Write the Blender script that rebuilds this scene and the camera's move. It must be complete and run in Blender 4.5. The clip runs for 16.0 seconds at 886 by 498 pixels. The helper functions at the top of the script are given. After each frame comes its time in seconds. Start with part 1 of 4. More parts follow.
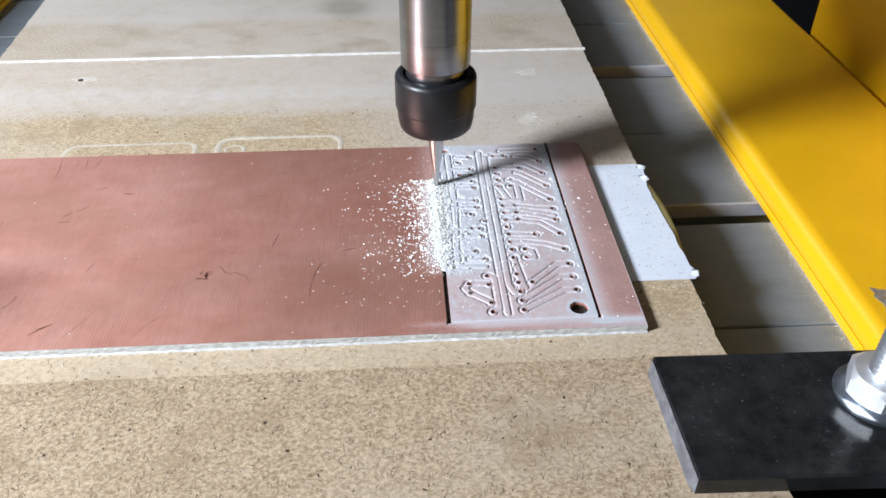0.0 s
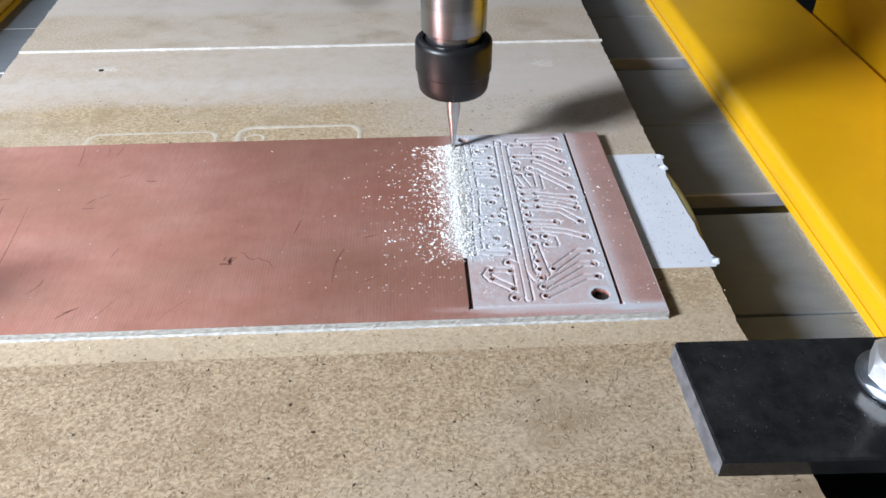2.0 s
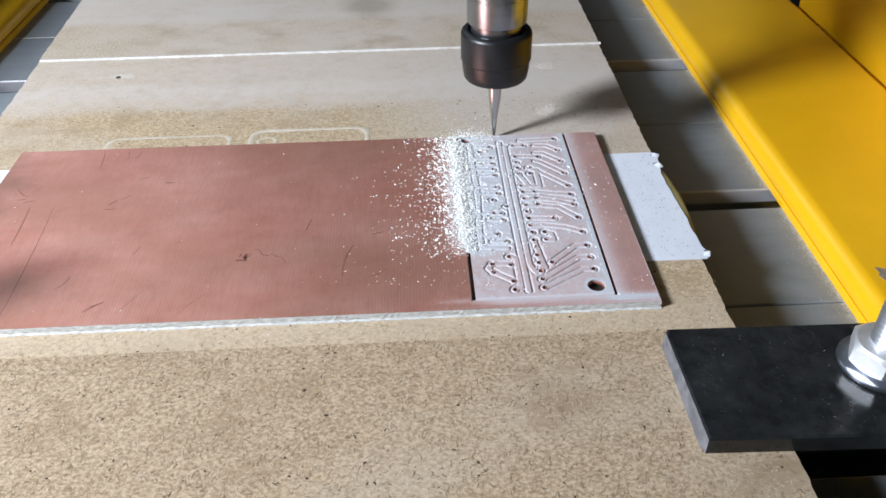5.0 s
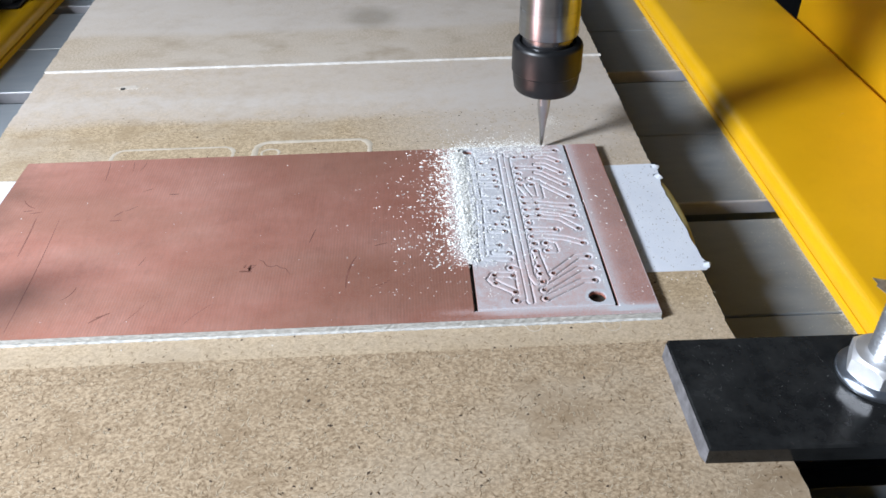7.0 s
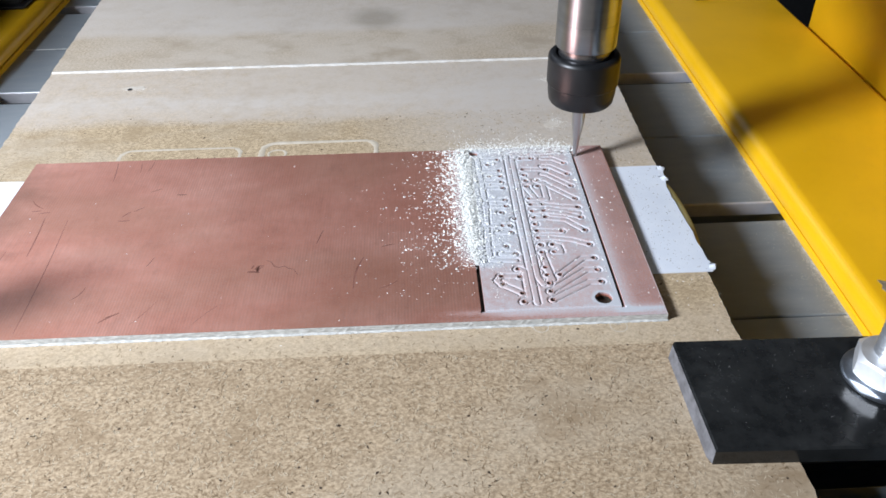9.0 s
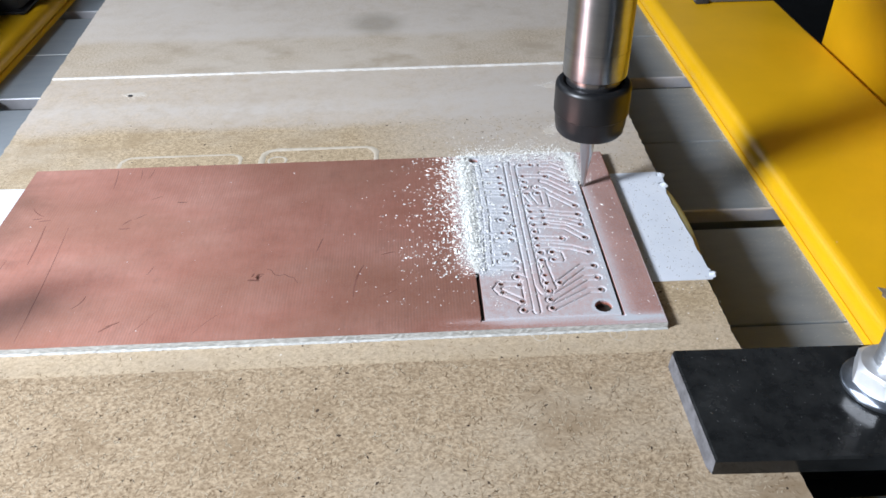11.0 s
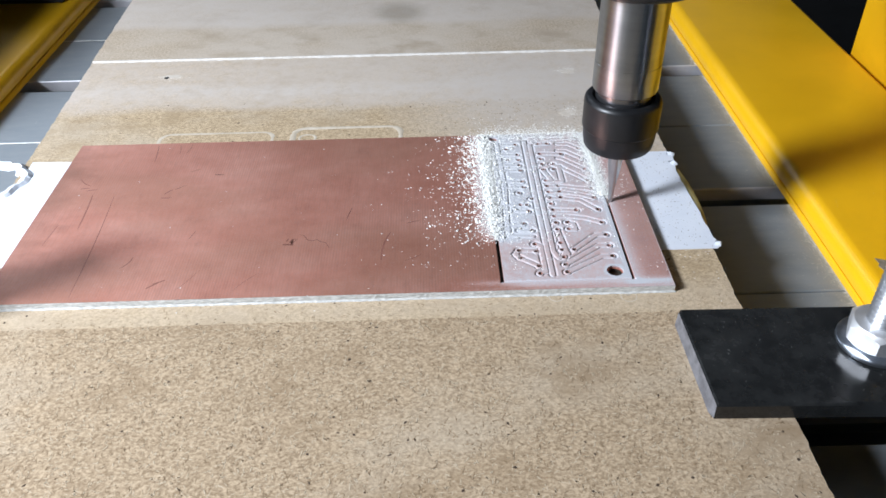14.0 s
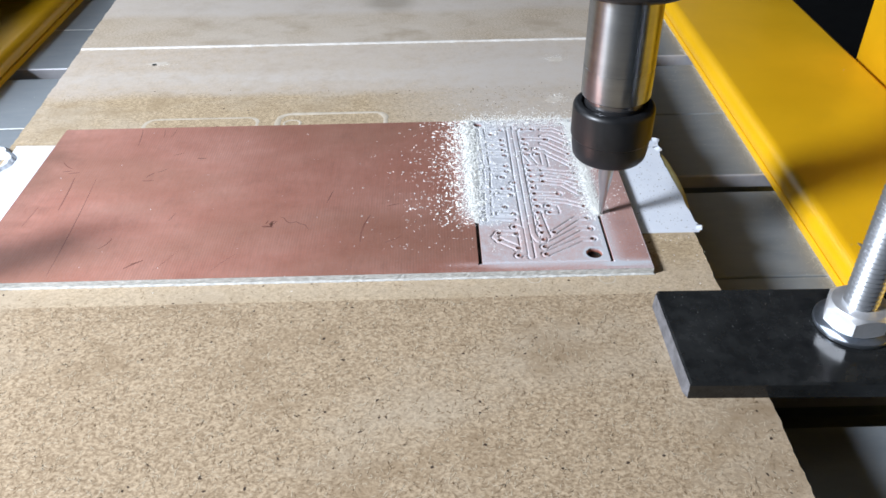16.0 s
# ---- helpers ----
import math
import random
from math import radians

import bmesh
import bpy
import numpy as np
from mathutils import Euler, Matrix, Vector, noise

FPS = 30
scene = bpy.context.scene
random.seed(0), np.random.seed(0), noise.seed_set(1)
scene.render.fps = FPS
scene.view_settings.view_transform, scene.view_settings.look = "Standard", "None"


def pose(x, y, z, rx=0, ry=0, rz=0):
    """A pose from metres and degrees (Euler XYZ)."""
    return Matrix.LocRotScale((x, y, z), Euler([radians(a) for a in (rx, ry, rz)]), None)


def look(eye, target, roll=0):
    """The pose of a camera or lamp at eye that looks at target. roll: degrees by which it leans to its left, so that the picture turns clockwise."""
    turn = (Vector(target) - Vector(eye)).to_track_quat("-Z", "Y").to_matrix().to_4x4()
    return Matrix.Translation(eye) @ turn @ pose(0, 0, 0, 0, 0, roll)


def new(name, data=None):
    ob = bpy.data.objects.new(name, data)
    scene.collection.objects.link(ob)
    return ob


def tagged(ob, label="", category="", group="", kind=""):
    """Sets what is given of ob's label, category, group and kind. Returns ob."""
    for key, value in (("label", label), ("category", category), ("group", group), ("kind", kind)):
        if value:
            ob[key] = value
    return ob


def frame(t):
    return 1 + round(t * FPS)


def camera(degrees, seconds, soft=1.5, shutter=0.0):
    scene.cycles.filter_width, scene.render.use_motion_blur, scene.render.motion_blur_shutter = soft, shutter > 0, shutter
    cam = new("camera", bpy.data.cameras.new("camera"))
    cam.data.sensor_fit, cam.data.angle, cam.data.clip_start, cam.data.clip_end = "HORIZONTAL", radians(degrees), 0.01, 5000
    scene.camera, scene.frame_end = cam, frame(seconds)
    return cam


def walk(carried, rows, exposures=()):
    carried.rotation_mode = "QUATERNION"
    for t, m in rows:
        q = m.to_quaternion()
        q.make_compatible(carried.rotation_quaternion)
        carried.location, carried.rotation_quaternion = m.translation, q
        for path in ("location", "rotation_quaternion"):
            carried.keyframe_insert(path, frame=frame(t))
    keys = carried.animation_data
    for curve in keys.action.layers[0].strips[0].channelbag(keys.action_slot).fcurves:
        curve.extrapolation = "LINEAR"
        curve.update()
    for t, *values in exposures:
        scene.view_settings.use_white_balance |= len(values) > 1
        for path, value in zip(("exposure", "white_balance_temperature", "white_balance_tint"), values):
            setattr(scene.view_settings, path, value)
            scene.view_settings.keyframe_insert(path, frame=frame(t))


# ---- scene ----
cam = camera(57.9, 16.0, soft=1.6)
# seconds, eye in metres, yaw, pitch, roll in degrees
ROWS = [
    (0, -0.04243, -0.10079, 0.09660, -3.54, -37.61, 0.12),
    (0.5, -0.04393, -0.10232, 0.09542, -3.20, -37.60, 0.04),
    (1, -0.04502, -0.10122, 0.09313, -2.91, -37.77, -0.07),
    (1.5, -0.04455, -0.10177, 0.09450, -2.79, -37.80, -0.13),
    (2, -0.04523, -0.10270, 0.09545, -2.87, -37.75, -0.06),
    (2.5, -0.04420, -0.10261, 0.09572, -2.76, -37.83, -0.07),
    (3, -0.04343, -0.10426, 0.09595, -2.77, -37.87, -0.15),
    (3.2, -0.04564, -0.10756, 0.09818, -2.65, -37.96, -0.19),
    (5.3, -0.04476, -0.11109, 0.10005, -2.13, -37.61, -1.08),
    (5.5, -0.04479, -0.11195, 0.10219, -2.12, -37.61, -1.13),
    (6, -0.04401, -0.11169, 0.10094, -2.08, -37.40, -1.11),
    (6.5, -0.04532, -0.11159, 0.10154, -2.10, -37.29, -1.07),
    (7, -0.04529, -0.11081, 0.10114, -2.16, -37.11, -0.98),
    (7.5, -0.04615, -0.11130, 0.10113, -2.07, -37.14, -0.99),
    (8, -0.04646, -0.11071, 0.10119, -2.05, -37.15, -0.97),
    (8.5, -0.04654, -0.11135, 0.10143, -2.06, -37.12, -0.89),
    (11, -0.04617, -0.11037, 0.10319, -1.95, -37.10, -1.04),
    (11.5, -0.04655, -0.11088, 0.10304, -1.89, -37.09, -1.20),
    (12, -0.04554, -0.11151, 0.10397, -1.99, -37.13, -1.24),
    (12.5, -0.04389, -0.11456, 0.10480, -2.03, -37.22, -1.26),
    (13, -0.04807, -0.12039, 0.10325, -1.45, -37.19, -1.23),
    (13.5, -0.04863, -0.12100, 0.10408, -1.19, -37.22, -1.07),
    (14, -0.04893, -0.12345, 0.10459, -0.90, -37.12, -1.06),
    (14.5, -0.04857, -0.12380, 0.10618, -0.73, -37.02, -1.11),
    (15, -0.04822, -0.12480, 0.10449, -0.48, -37.05, -1.14),
    (15.5, -0.04568, -0.12781, 0.10395, -0.58, -37.05, -1.08),
    (16, -0.04367, -0.12553, 0.10091, -0.52, -37.03, -1.04),
]


def aim(x, y, z, yaw, pitch, roll):
    a, b = radians(yaw), radians(pitch)
    return look((x, y, z), (x - math.sin(a) * math.cos(b), y + math.cos(a) * math.cos(b), z + math.sin(b)), roll)


walk(cam, [(t, aim(*r)) for t, *r in ROWS], [(0, 0.17), (0.5, 0.03), (1.5, 0.0), (5.5, 0.0), (11, 0.03), (16, 0.06)])

# ---- world and light ----
CM = 0.01
world = bpy.data.worlds.new("room_air")
world.use_nodes = True
world.node_tree.nodes["Background"].inputs[0].default_value = (0.75, 0.85, 1.0, 1)
world.node_tree.nodes["Background"].inputs[1].default_value = 0.0
scene.world = world
scene.view_settings.exposure = 0.0


def area_lamp(name, eye, target, power, size, color, shape="DISK", size_y=None):
    data = bpy.data.lights.new(name, "AREA")
    data.energy, data.size, data.color, data.shape = power, size, color, shape
    if size_y:
        data.size_y = size_y
    ob = new(name, data)
    ob.matrix_world = look(eye, target)
    return ob


# a work lamp stands beside the machine; an unseen cool fill is added behind
area_lamp("work_lamp", (-0.432, -0.152, 0.248), (-0.03, 0.045, 0), 5.55, 0.105, (0.88, 0.955, 1.08))
area_lamp("room_fill", (-0.95, 1.35, 1.15), (-0.05, 0.05, 0), 4.6, 0.95, (0.82, 0.93, 1.1), "RECTANGLE", 0.6)


# ---- materials ----
def material(name, rough=0.5, metal=0.0):
    m = bpy.data.materials.new(name)
    m.use_nodes = True
    nt = m.node_tree
    b = nt.nodes["Principled BSDF"]
    b.inputs["Roughness"].default_value, b.inputs["Metallic"].default_value = rough, metal
    return m, nt, b


def coords(nt, stretch=(1, 1, 1)):
    tc, mp = nt.nodes.new("ShaderNodeTexCoord"), nt.nodes.new("ShaderNodeMapping")
    mp.inputs["Scale"].default_value = stretch
    nt.links.new(tc.outputs["Object"], mp.inputs["Vector"])
    return mp.outputs["Vector"]


def noise_at(nt, vec, scale, detail=3.0, rough=0.6):
    n = nt.nodes.new("ShaderNodeTexNoise")
    n.inputs["Scale"].default_value, n.inputs["Detail"].default_value, n.inputs["Roughness"].default_value = scale, detail, rough
    nt.links.new(vec, n.inputs["Vector"])
    return n.outputs["Fac"]


def ramp(nt, fac, *stops):
    r = nt.nodes.new("ShaderNodeValToRGB")
    while len(r.color_ramp.elements) < len(stops):
        r.color_ramp.elements.new(0.5)
    for e, (at, c) in zip(r.color_ramp.elements, stops):
        e.position, e.color = at, (*c, 1) if len(c) == 3 else c
    nt.links.new(fac, r.inputs[0])
    return r.outputs[0]


def grey(v):
    return (v, v, v)


def mix(nt, fac, a, b, how="MIX"):
    n = nt.nodes.new("ShaderNodeMix")
    n.data_type, n.blend_type = "RGBA", how
    for socket, v in ((n.inputs[0], fac), (n.inputs[6], a), (n.inputs[7], b)):
        if isinstance(v, (int, float)):
            socket.default_value = v
        elif isinstance(v, tuple):
            socket.default_value = (*v, 1)
        else:
            nt.links.new(v, socket)
    return n.outputs[2]


def bump(nt, b, height, strength, distance):
    n = nt.nodes.new("ShaderNodeBump")
    n.inputs["Strength"].default_value, n.inputs["Distance"].default_value = strength, distance
    nt.links.new(height, n.inputs["Height"])
    nt.links.new(n.outputs["Normal"], b.inputs["Normal"])


def mdf(name, light, dark, pale, pale_from, pale_to, bands=(), stain=None, veil=None):
    """Fibreboard. bands: (y from, y to, colour, strength) in metres; stain: (x, y, radius); veil of dust: (x, y, radius, colour)."""
    m, nt, b = material(name, 0.85)
    v = coords(nt)
    wander = noise_at(nt, v, 260, 3, 0.6)
    fibre = noise_at(nt, coords(nt, (1, 1.25, 1)), 1350, 6, 0.85)
    base = ramp(nt, fibre, (0.39, tuple(0.78 * q for q in dark)), (0.5, tuple((p + q) / 2 for p, q in zip(light, dark))), (0.59, tuple(1.1 * p for p in light)))
    cloud = noise_at(nt, coords(nt, (0.6, 1, 1)), 24, 5, 0.6)
    base = mix(nt, ramp(nt, cloud, (pale_from, grey(0)), (pale_to, grey(0.75))), base, pale)
    blotch = noise_at(nt, coords(nt, (0.8, 1, 1)), 75, 4, 0.65)
    base = mix(nt, ramp(nt, blotch, (0.5, grey(0)), (0.72, grey(0.8))), base, tuple(0.95 * q for q in dark))
    sep = nt.nodes.new("ShaderNodeSeparateXYZ")
    nt.links.new(v, sep.inputs[0])
    shift = nt.nodes.new("ShaderNodeMath")
    shift.operation = "MULTIPLY_ADD"
    nt.links.new(cloud, shift.inputs[0])
    shift.inputs[1].default_value = 0.014
    nt.links.new(sep.outputs[1], shift.inputs[2])
    for y0, y1, colour, strength in bands:
        y0, y1 = y0 + 0.007, y1 + 0.007
        n = nt.nodes.new("ShaderNodeMapRange")
        n.inputs[1].default_value, n.inputs[2].default_value = y0 - 0.004, y1 + 0.004
        nt.links.new(shift.outputs[0], n.inputs[0])
        e = 0.005 / (y1 - y0 + 0.008)
        f = ramp(nt, n.outputs[0], (0.0, grey(0)), (min(e, 0.45), grey(strength)), (max(1 - e, 0.55), grey(strength)), (1.0, grey(0)))
        f = mix(nt, 1.0, f, ramp(nt, wander, (0.3, grey(0.55)), (0.65, grey(1))), "MULTIPLY")
        base = mix(nt, f, base, colour)
    if veil:
        d = nt.nodes.new("ShaderNodeVectorMath")
        d.operation = "DISTANCE"
        nt.links.new(v, d.inputs[0])
        d.inputs[1].default_value = (veil[0], veil[1], 0.0114)
        near = nt.nodes.new("ShaderNodeMapRange")
        near.inputs[1].default_value, near.inputs[2].default_value = veil[2] * 0.35, veil[2]
        near.inputs[3].default_value, near.inputs[4].default_value = 0.85, 0.0
        nt.links.new(d.outputs["Value"], near.inputs[0])
        f = mix(nt, 1.0, near.outputs[0], ramp(nt, wander, (0.3, grey(0.65)), (0.65, grey(1))), "MULTIPLY")
        base = mix(nt, f, base, veil[3])
    if stain:
        d = nt.nodes.new("ShaderNodeVectorMath")
        d.operation = "DISTANCE"
        nt.links.new(v, d.inputs[0])
        d.inputs[1].default_value = (stain[0], stain[1], 0.0124)
        add = nt.nodes.new("ShaderNodeMath")
        add.operation = "MULTIPLY_ADD"
        nt.links.new(cloud, add.inputs[0])
        add.inputs[1].default_value = stain[2] * 1.6
        nt.links.new(d.outputs["Value"], add.inputs[2])
        f = ramp(nt, add.outputs[0], (stain[2] * 1.6, grey(0.5)), (stain[2] * 1.85, grey(0)))
        base = mix(nt, f, base, (0.2, 0.17, 0.125))
    nt.links.new(base, b.inputs["Base Color"])
    bump(nt, b, fibre, 0.2, 0.0003)
    return m


MDF_RAW = mdf("raw_fibreboard", (0.485, 0.37, 0.245), (0.28, 0.193, 0.11), (0.475, 0.395, 0.295), 0.46, 0.64)
MDF_MILLED = mdf("milled_fibreboard", (0.54, 0.42, 0.275), (0.36, 0.26, 0.15), (0.52, 0.45, 0.36), 0.5, 0.7,
                 bands=((-0.006, 0.002, (0.53, 0.435, 0.33), 0.45), (0.088, 0.124, (0.56, 0.495, 0.435), 0.75), (0.096, 0.101, (0.6, 0.56, 0.52), 0.4)), veil=(-0.012, 0.088, 0.052, (0.53, 0.48, 0.43)))
MDF_DUSTY = mdf("dusty_fibreboard", (0.52, 0.43, 0.325), (0.38, 0.305, 0.22), (0.54, 0.475, 0.4), 0.42, 0.6,
                bands=((0.15, 0.4, (0.54, 0.49, 0.445), 0.65),), stain=(-0.058, 0.158, 0.009))


def plain(name, a, b2, scale, rough, metal=0.0, stretch=(1, 1, 1), bump_by=0.0, rough_to=None):
    m, nt, b = material(name, rough, metal)
    f = noise_at(nt, coords(nt, stretch), scale, 5, 0.65)
    nt.links.new(ramp(nt, f, (0.3, a), (0.7, b2)), b.inputs["Base Color"])
    if rough_to is not None:
        nt.links.new(ramp(nt, f, (0.3, grey(rough)), (0.7, grey(rough_to))), b.inputs["Roughness"])
    if bump_by:
        bump(nt, b, f, bump_by, 0.0003)
    return m


def copper_material():
    m, nt, b = material("copper_clad", 0.4, 0.5)
    brushed = noise_at(nt, coords(nt, (2.2, 0.25, 1)), 900, 3, 0.6)
    stain = noise_at(nt, coords(nt, (1, 1.5, 1)), 45, 4, 0.6)
    base = ramp(nt, stain, (0.3, (0.52, 0.205, 0.14)), (0.5, (0.62, 0.275, 0.2)), (0.72, (0.71, 0.36, 0.275)))
    base = mix(nt, ramp(nt, brushed, (0.4, grey(0)), (0.7, grey(0.22))), base, (0.36, 0.15, 0.1))
    # olive oxide clouds, and the weave of the cloth that shows through the foil
    oxide = noise_at(nt, coords(nt, (0.7, 1.6, 1)), 26, 3, 0.5)
    base = mix(nt, ramp(nt, oxide, (0.47, grey(0)), (0.62, grey(0.32))), base, (0.42, 0.22, 0.14))
    mottle = noise_at(nt, coords(nt, (1.4, 0.8, 1)), 210, 4, 0.7)
    base = mix(nt, ramp(nt, mottle, (0.55, grey(0)), (0.75, grey(0.25))), base, (0.3, 0.13, 0.095))
    weave = nt.nodes.new("ShaderNodeTexWave")
    weave.inputs["Scale"].default_value, weave.inputs["Distortion"].default_value = 520, 0.6
    nt.links.new(coords(nt), weave.inputs["Vector"])
    seen = ramp(nt, noise_at(nt, coords(nt, (0.8, 1, 1)), 30, 2, 0.5), (0.46, grey(0.02)), (0.62, grey(0.2)))
    base = mix(nt, mix(nt, 1.0, weave.outputs["Color"], seen, "MULTIPLY"), base, (0.27, 0.11, 0.08))
    # darker brown along the board's far left edge
    sep = nt.nodes.new("ShaderNodeSeparateXYZ")
    nt.links.new(coords(nt), sep.inputs[0])
    edge = nt.nodes.new("ShaderNodeMath")
    edge.operation = "MULTIPLY_ADD"
    nt.links.new(stain, edge.inputs[0])
    edge.inputs[1].default_value = 0.03
    nt.links.new(sep.outputs[0], edge.inputs[2])
    reach = nt.nodes.new("ShaderNodeMapRange")
    reach.inputs[1].default_value, reach.inputs[2].default_value = -0.128, -0.118
    nt.links.new(edge.outputs[0], reach.inputs[0])
    base = mix(nt, ramp(nt, reach.outputs[0], (0, grey(0.45)), (1, grey(0))), base, (0.22, 0.11, 0.075))
    attr = nt.nodes.new("ShaderNodeAttribute")
    attr.attribute_name = "dust"
    grain = noise_at(nt, coords(nt), 3600, 2, 0.6)
    add = nt.nodes.new("ShaderNodeMath")
    add.operation = "MULTIPLY_ADD"
    nt.links.new(grain, add.inputs[0])
    add.inputs[1].default_value = 0.6
    nt.links.new(attr.outputs["Fac"], add.inputs[2])
    cover_f = ramp(nt, add.outputs[0], (0.3, grey(0)), (1.1, grey(1)))
    base = mix(nt, cover_f, base, (0.52, 0.53, 0.56))
    # shade inside holes and slots is put in as a near-black colour
    pit_shade = nt.nodes.new("ShaderNodeMath")
    pit_shade.operation = "LESS_THAN"
    nt.links.new(attr.outputs["Fac"], pit_shade.inputs[0])
    pit_shade.inputs[1].default_value = -0.3
    base = mix(nt, pit_shade.outputs[0], base, (0.09, 0.085, 0.07))
    nt.links.new(base, b.inputs["Base Color"])
    inv = nt.nodes.new("ShaderNodeMath")
    inv.operation = "MULTIPLY_ADD"
    nt.links.new(cover_f, inv.inputs[0])
    inv.inputs[1].default_value, inv.inputs[2].default_value = -0.6, 0.6
    nt.links.new(inv.outputs[0], b.inputs["Metallic"])
    nt.links.new(ramp(nt, cover_f, (0, grey(0.4)), (0.6, grey(0.85))), b.inputs["Roughness"])
    bump(nt, b, brushed, 0.08, 0.0002)
    return m


COPPER = copper_material()
LAMINATE = plain("glass_fibre_laminate", (0.34, 0.34, 0.32), (0.7, 0.7, 0.67), 1100, 0.75, stretch=(0.6, 0.6, 2.6), bump_by=0.4)
DUST = plain("white_fibre_dust", (0.78, 0.785, 0.75), (0.9, 0.9, 0.865), 800, 0.9)
TAPE = plain("white_paper_tape", (0.66, 0.70, 0.77), (0.75, 0.785, 0.84), 90, 0.6, bump_by=0.05)
TAPE_EDGE = plain("yellowed_tape_adhesive", (0.36, 0.31, 0.12), (0.5, 0.45, 0.22), 120, 0.35)
ALU = plain("bed_aluminium", (0.24, 0.275, 0.3), (0.31, 0.335, 0.355), 90, 0.42, 0.4, (1, 3, 1), 0.04, 0.55)
ALU_SLOT = plain("pale_slot_aluminium", (0.5, 0.5, 0.53), (0.62, 0.62, 0.65), 160, 0.45, 0.45)
YELLOW = plain("yellow_powder_coat", (0.74, 0.40, 0.006), (0.83, 0.455, 0.009), 40, 0.29, 0.0, (1, 1, 1), 0.03, 0.36)
BLACK_STEEL = plain("blackened_steel", (0.005, 0.0055, 0.006), (0.026, 0.027, 0.027), 150, 0.1, 0.0, (1, 1, 1), 0.03, 0.3)
BLACK_STEEL.node_tree.nodes["Principled BSDF"].inputs["Specular IOR Level"].default_value = 0.4
COLLAR_STEEL = plain("dark_collar_steel", (0.16, 0.16, 0.17), (0.22, 0.22, 0.23), 200, 0.25, 0.9)
WASHER = plain("dull_zinc", (0.3, 0.33, 0.37), (0.44, 0.47, 0.52), 400, 0.3, 0.95)
SPECK = plain("grey_speck", (0.12, 0.11, 0.1), (0.4, 0.38, 0.35), 500, 0.9)
WORN_EDGE = plain("worn_bright_steel_edge", (0.11, 0.11, 0.12), (0.26, 0.26, 0.28), 420, 0.5, 0.4)


def turned_steel():
    """Lathe-turned steel: the reflections smear along the axis."""
    m = plain("polished_steel", (0.30, 0.325, 0.35), (0.38, 0.405, 0.43), 60, 0.3, 1.0, (1, 1, 8))
    nt = m.node_tree
    b = nt.nodes["Principled BSDF"]
    tangent = nt.nodes.new("ShaderNodeTangent")
    tangent.direction_type, tangent.axis = "RADIAL", "Z"
    nt.links.new(tangent.outputs[0], b.inputs["Tangent"])
    b.inputs["Anisotropic"].default_value, b.inputs["Anisotropic Rotation"].default_value = 0.8, 0.25
    return m


STEEL = turned_steel()
NUT_ZINC = plain("bright_zinc", (0.8, 0.81, 0.82), (0.9, 0.9, 0.91), 500, 0.4, 0.82, bump_by=0.05, rough_to=0.5)
BIT_STEEL = plain("carbide", (0.5, 0.5, 0.5), (0.6, 0.6, 0.6), 100, 0.28, 1.0)
ZINC = plain("zinc_plated_steel", (0.6, 0.62, 0.65), (0.72, 0.74, 0.77), 500, 0.3, 0.88, bump_by=0.08)
NUT_BLACK = plain("black_oxide", (0.007, 0.0075, 0.0085), (0.013, 0.0135, 0.015), 250, 0.34, 0.1, rough_to=0.46)
BODY_BLACK = plain("dark_spindle_body", (0.02, 0.02, 0.022), (0.035, 0.035, 0.037), 120, 0.4, 0.4)
DARK = plain("dark_machine_parts", (0.012, 0.013, 0.014), (0.03, 0.031, 0.033), 60, 0.6)
WALL = plain("room_wall_paint", (0.22, 0.23, 0.24), (0.28, 0.28, 0.28), 3, 0.9)
FLOOR = plain("dark_floor", (0.05, 0.05, 0.05), (0.1, 0.1, 0.1), 8, 0.8)


# ---- helpers of this scene; meshes are drawn in centimetres ----
def empty(name, at=(0, 0, 0)):
    ob = new(name)
    ob.location = [v * CM for v in at]
    ob.empty_display_size = 0.01
    return ob


def mesh_of(name, bm, *mats):
    bmesh.ops.transform(bm, matrix=Matrix.Scale(CM, 4), verts=bm.verts)
    bmesh.ops.recalc_face_normals(bm, faces=bm.faces)
    me = bpy.data.meshes.new(name)
    bm.to_mesh(me)
    bm.free()
    for m in mats:
        me.materials.append(m)
    return me


def smooth(me, angle=35):
    me.shade_smooth()
    me.set_sharp_from_angle(angle=radians(angle))


def part(name, bm, mat, parent=None, label="", at=(0, 0, 0), soft=True):
    me = mesh_of(name, bm, *(mat if isinstance(mat, tuple) else (mat,)))
    if soft:
        smooth(me)
    ob = new(name, me)
    ob.location = [v * CM for v in at]
    ob.parent = parent
    if label:
        tagged(ob, label)
    return ob


def box(x0, x1, y0, y1, z0, z1, bevel=0.0, seg=2):
    bm = bmesh.new()
    bmesh.ops.create_cube(bm, size=1)
    for v in bm.verts:
        v.co = ((x0 + x1) / 2 + v.co.x * (x1 - x0), (y0 + y1) / 2 + v.co.y * (y1 - y0), (z0 + z1) / 2 + v.co.z * (z1 - z0))
    if bevel:
        bmesh.ops.bevel(bm, geom=bm.edges[:], offset=bevel, segments=seg, affect="EDGES", profile=0.5)
    return bm


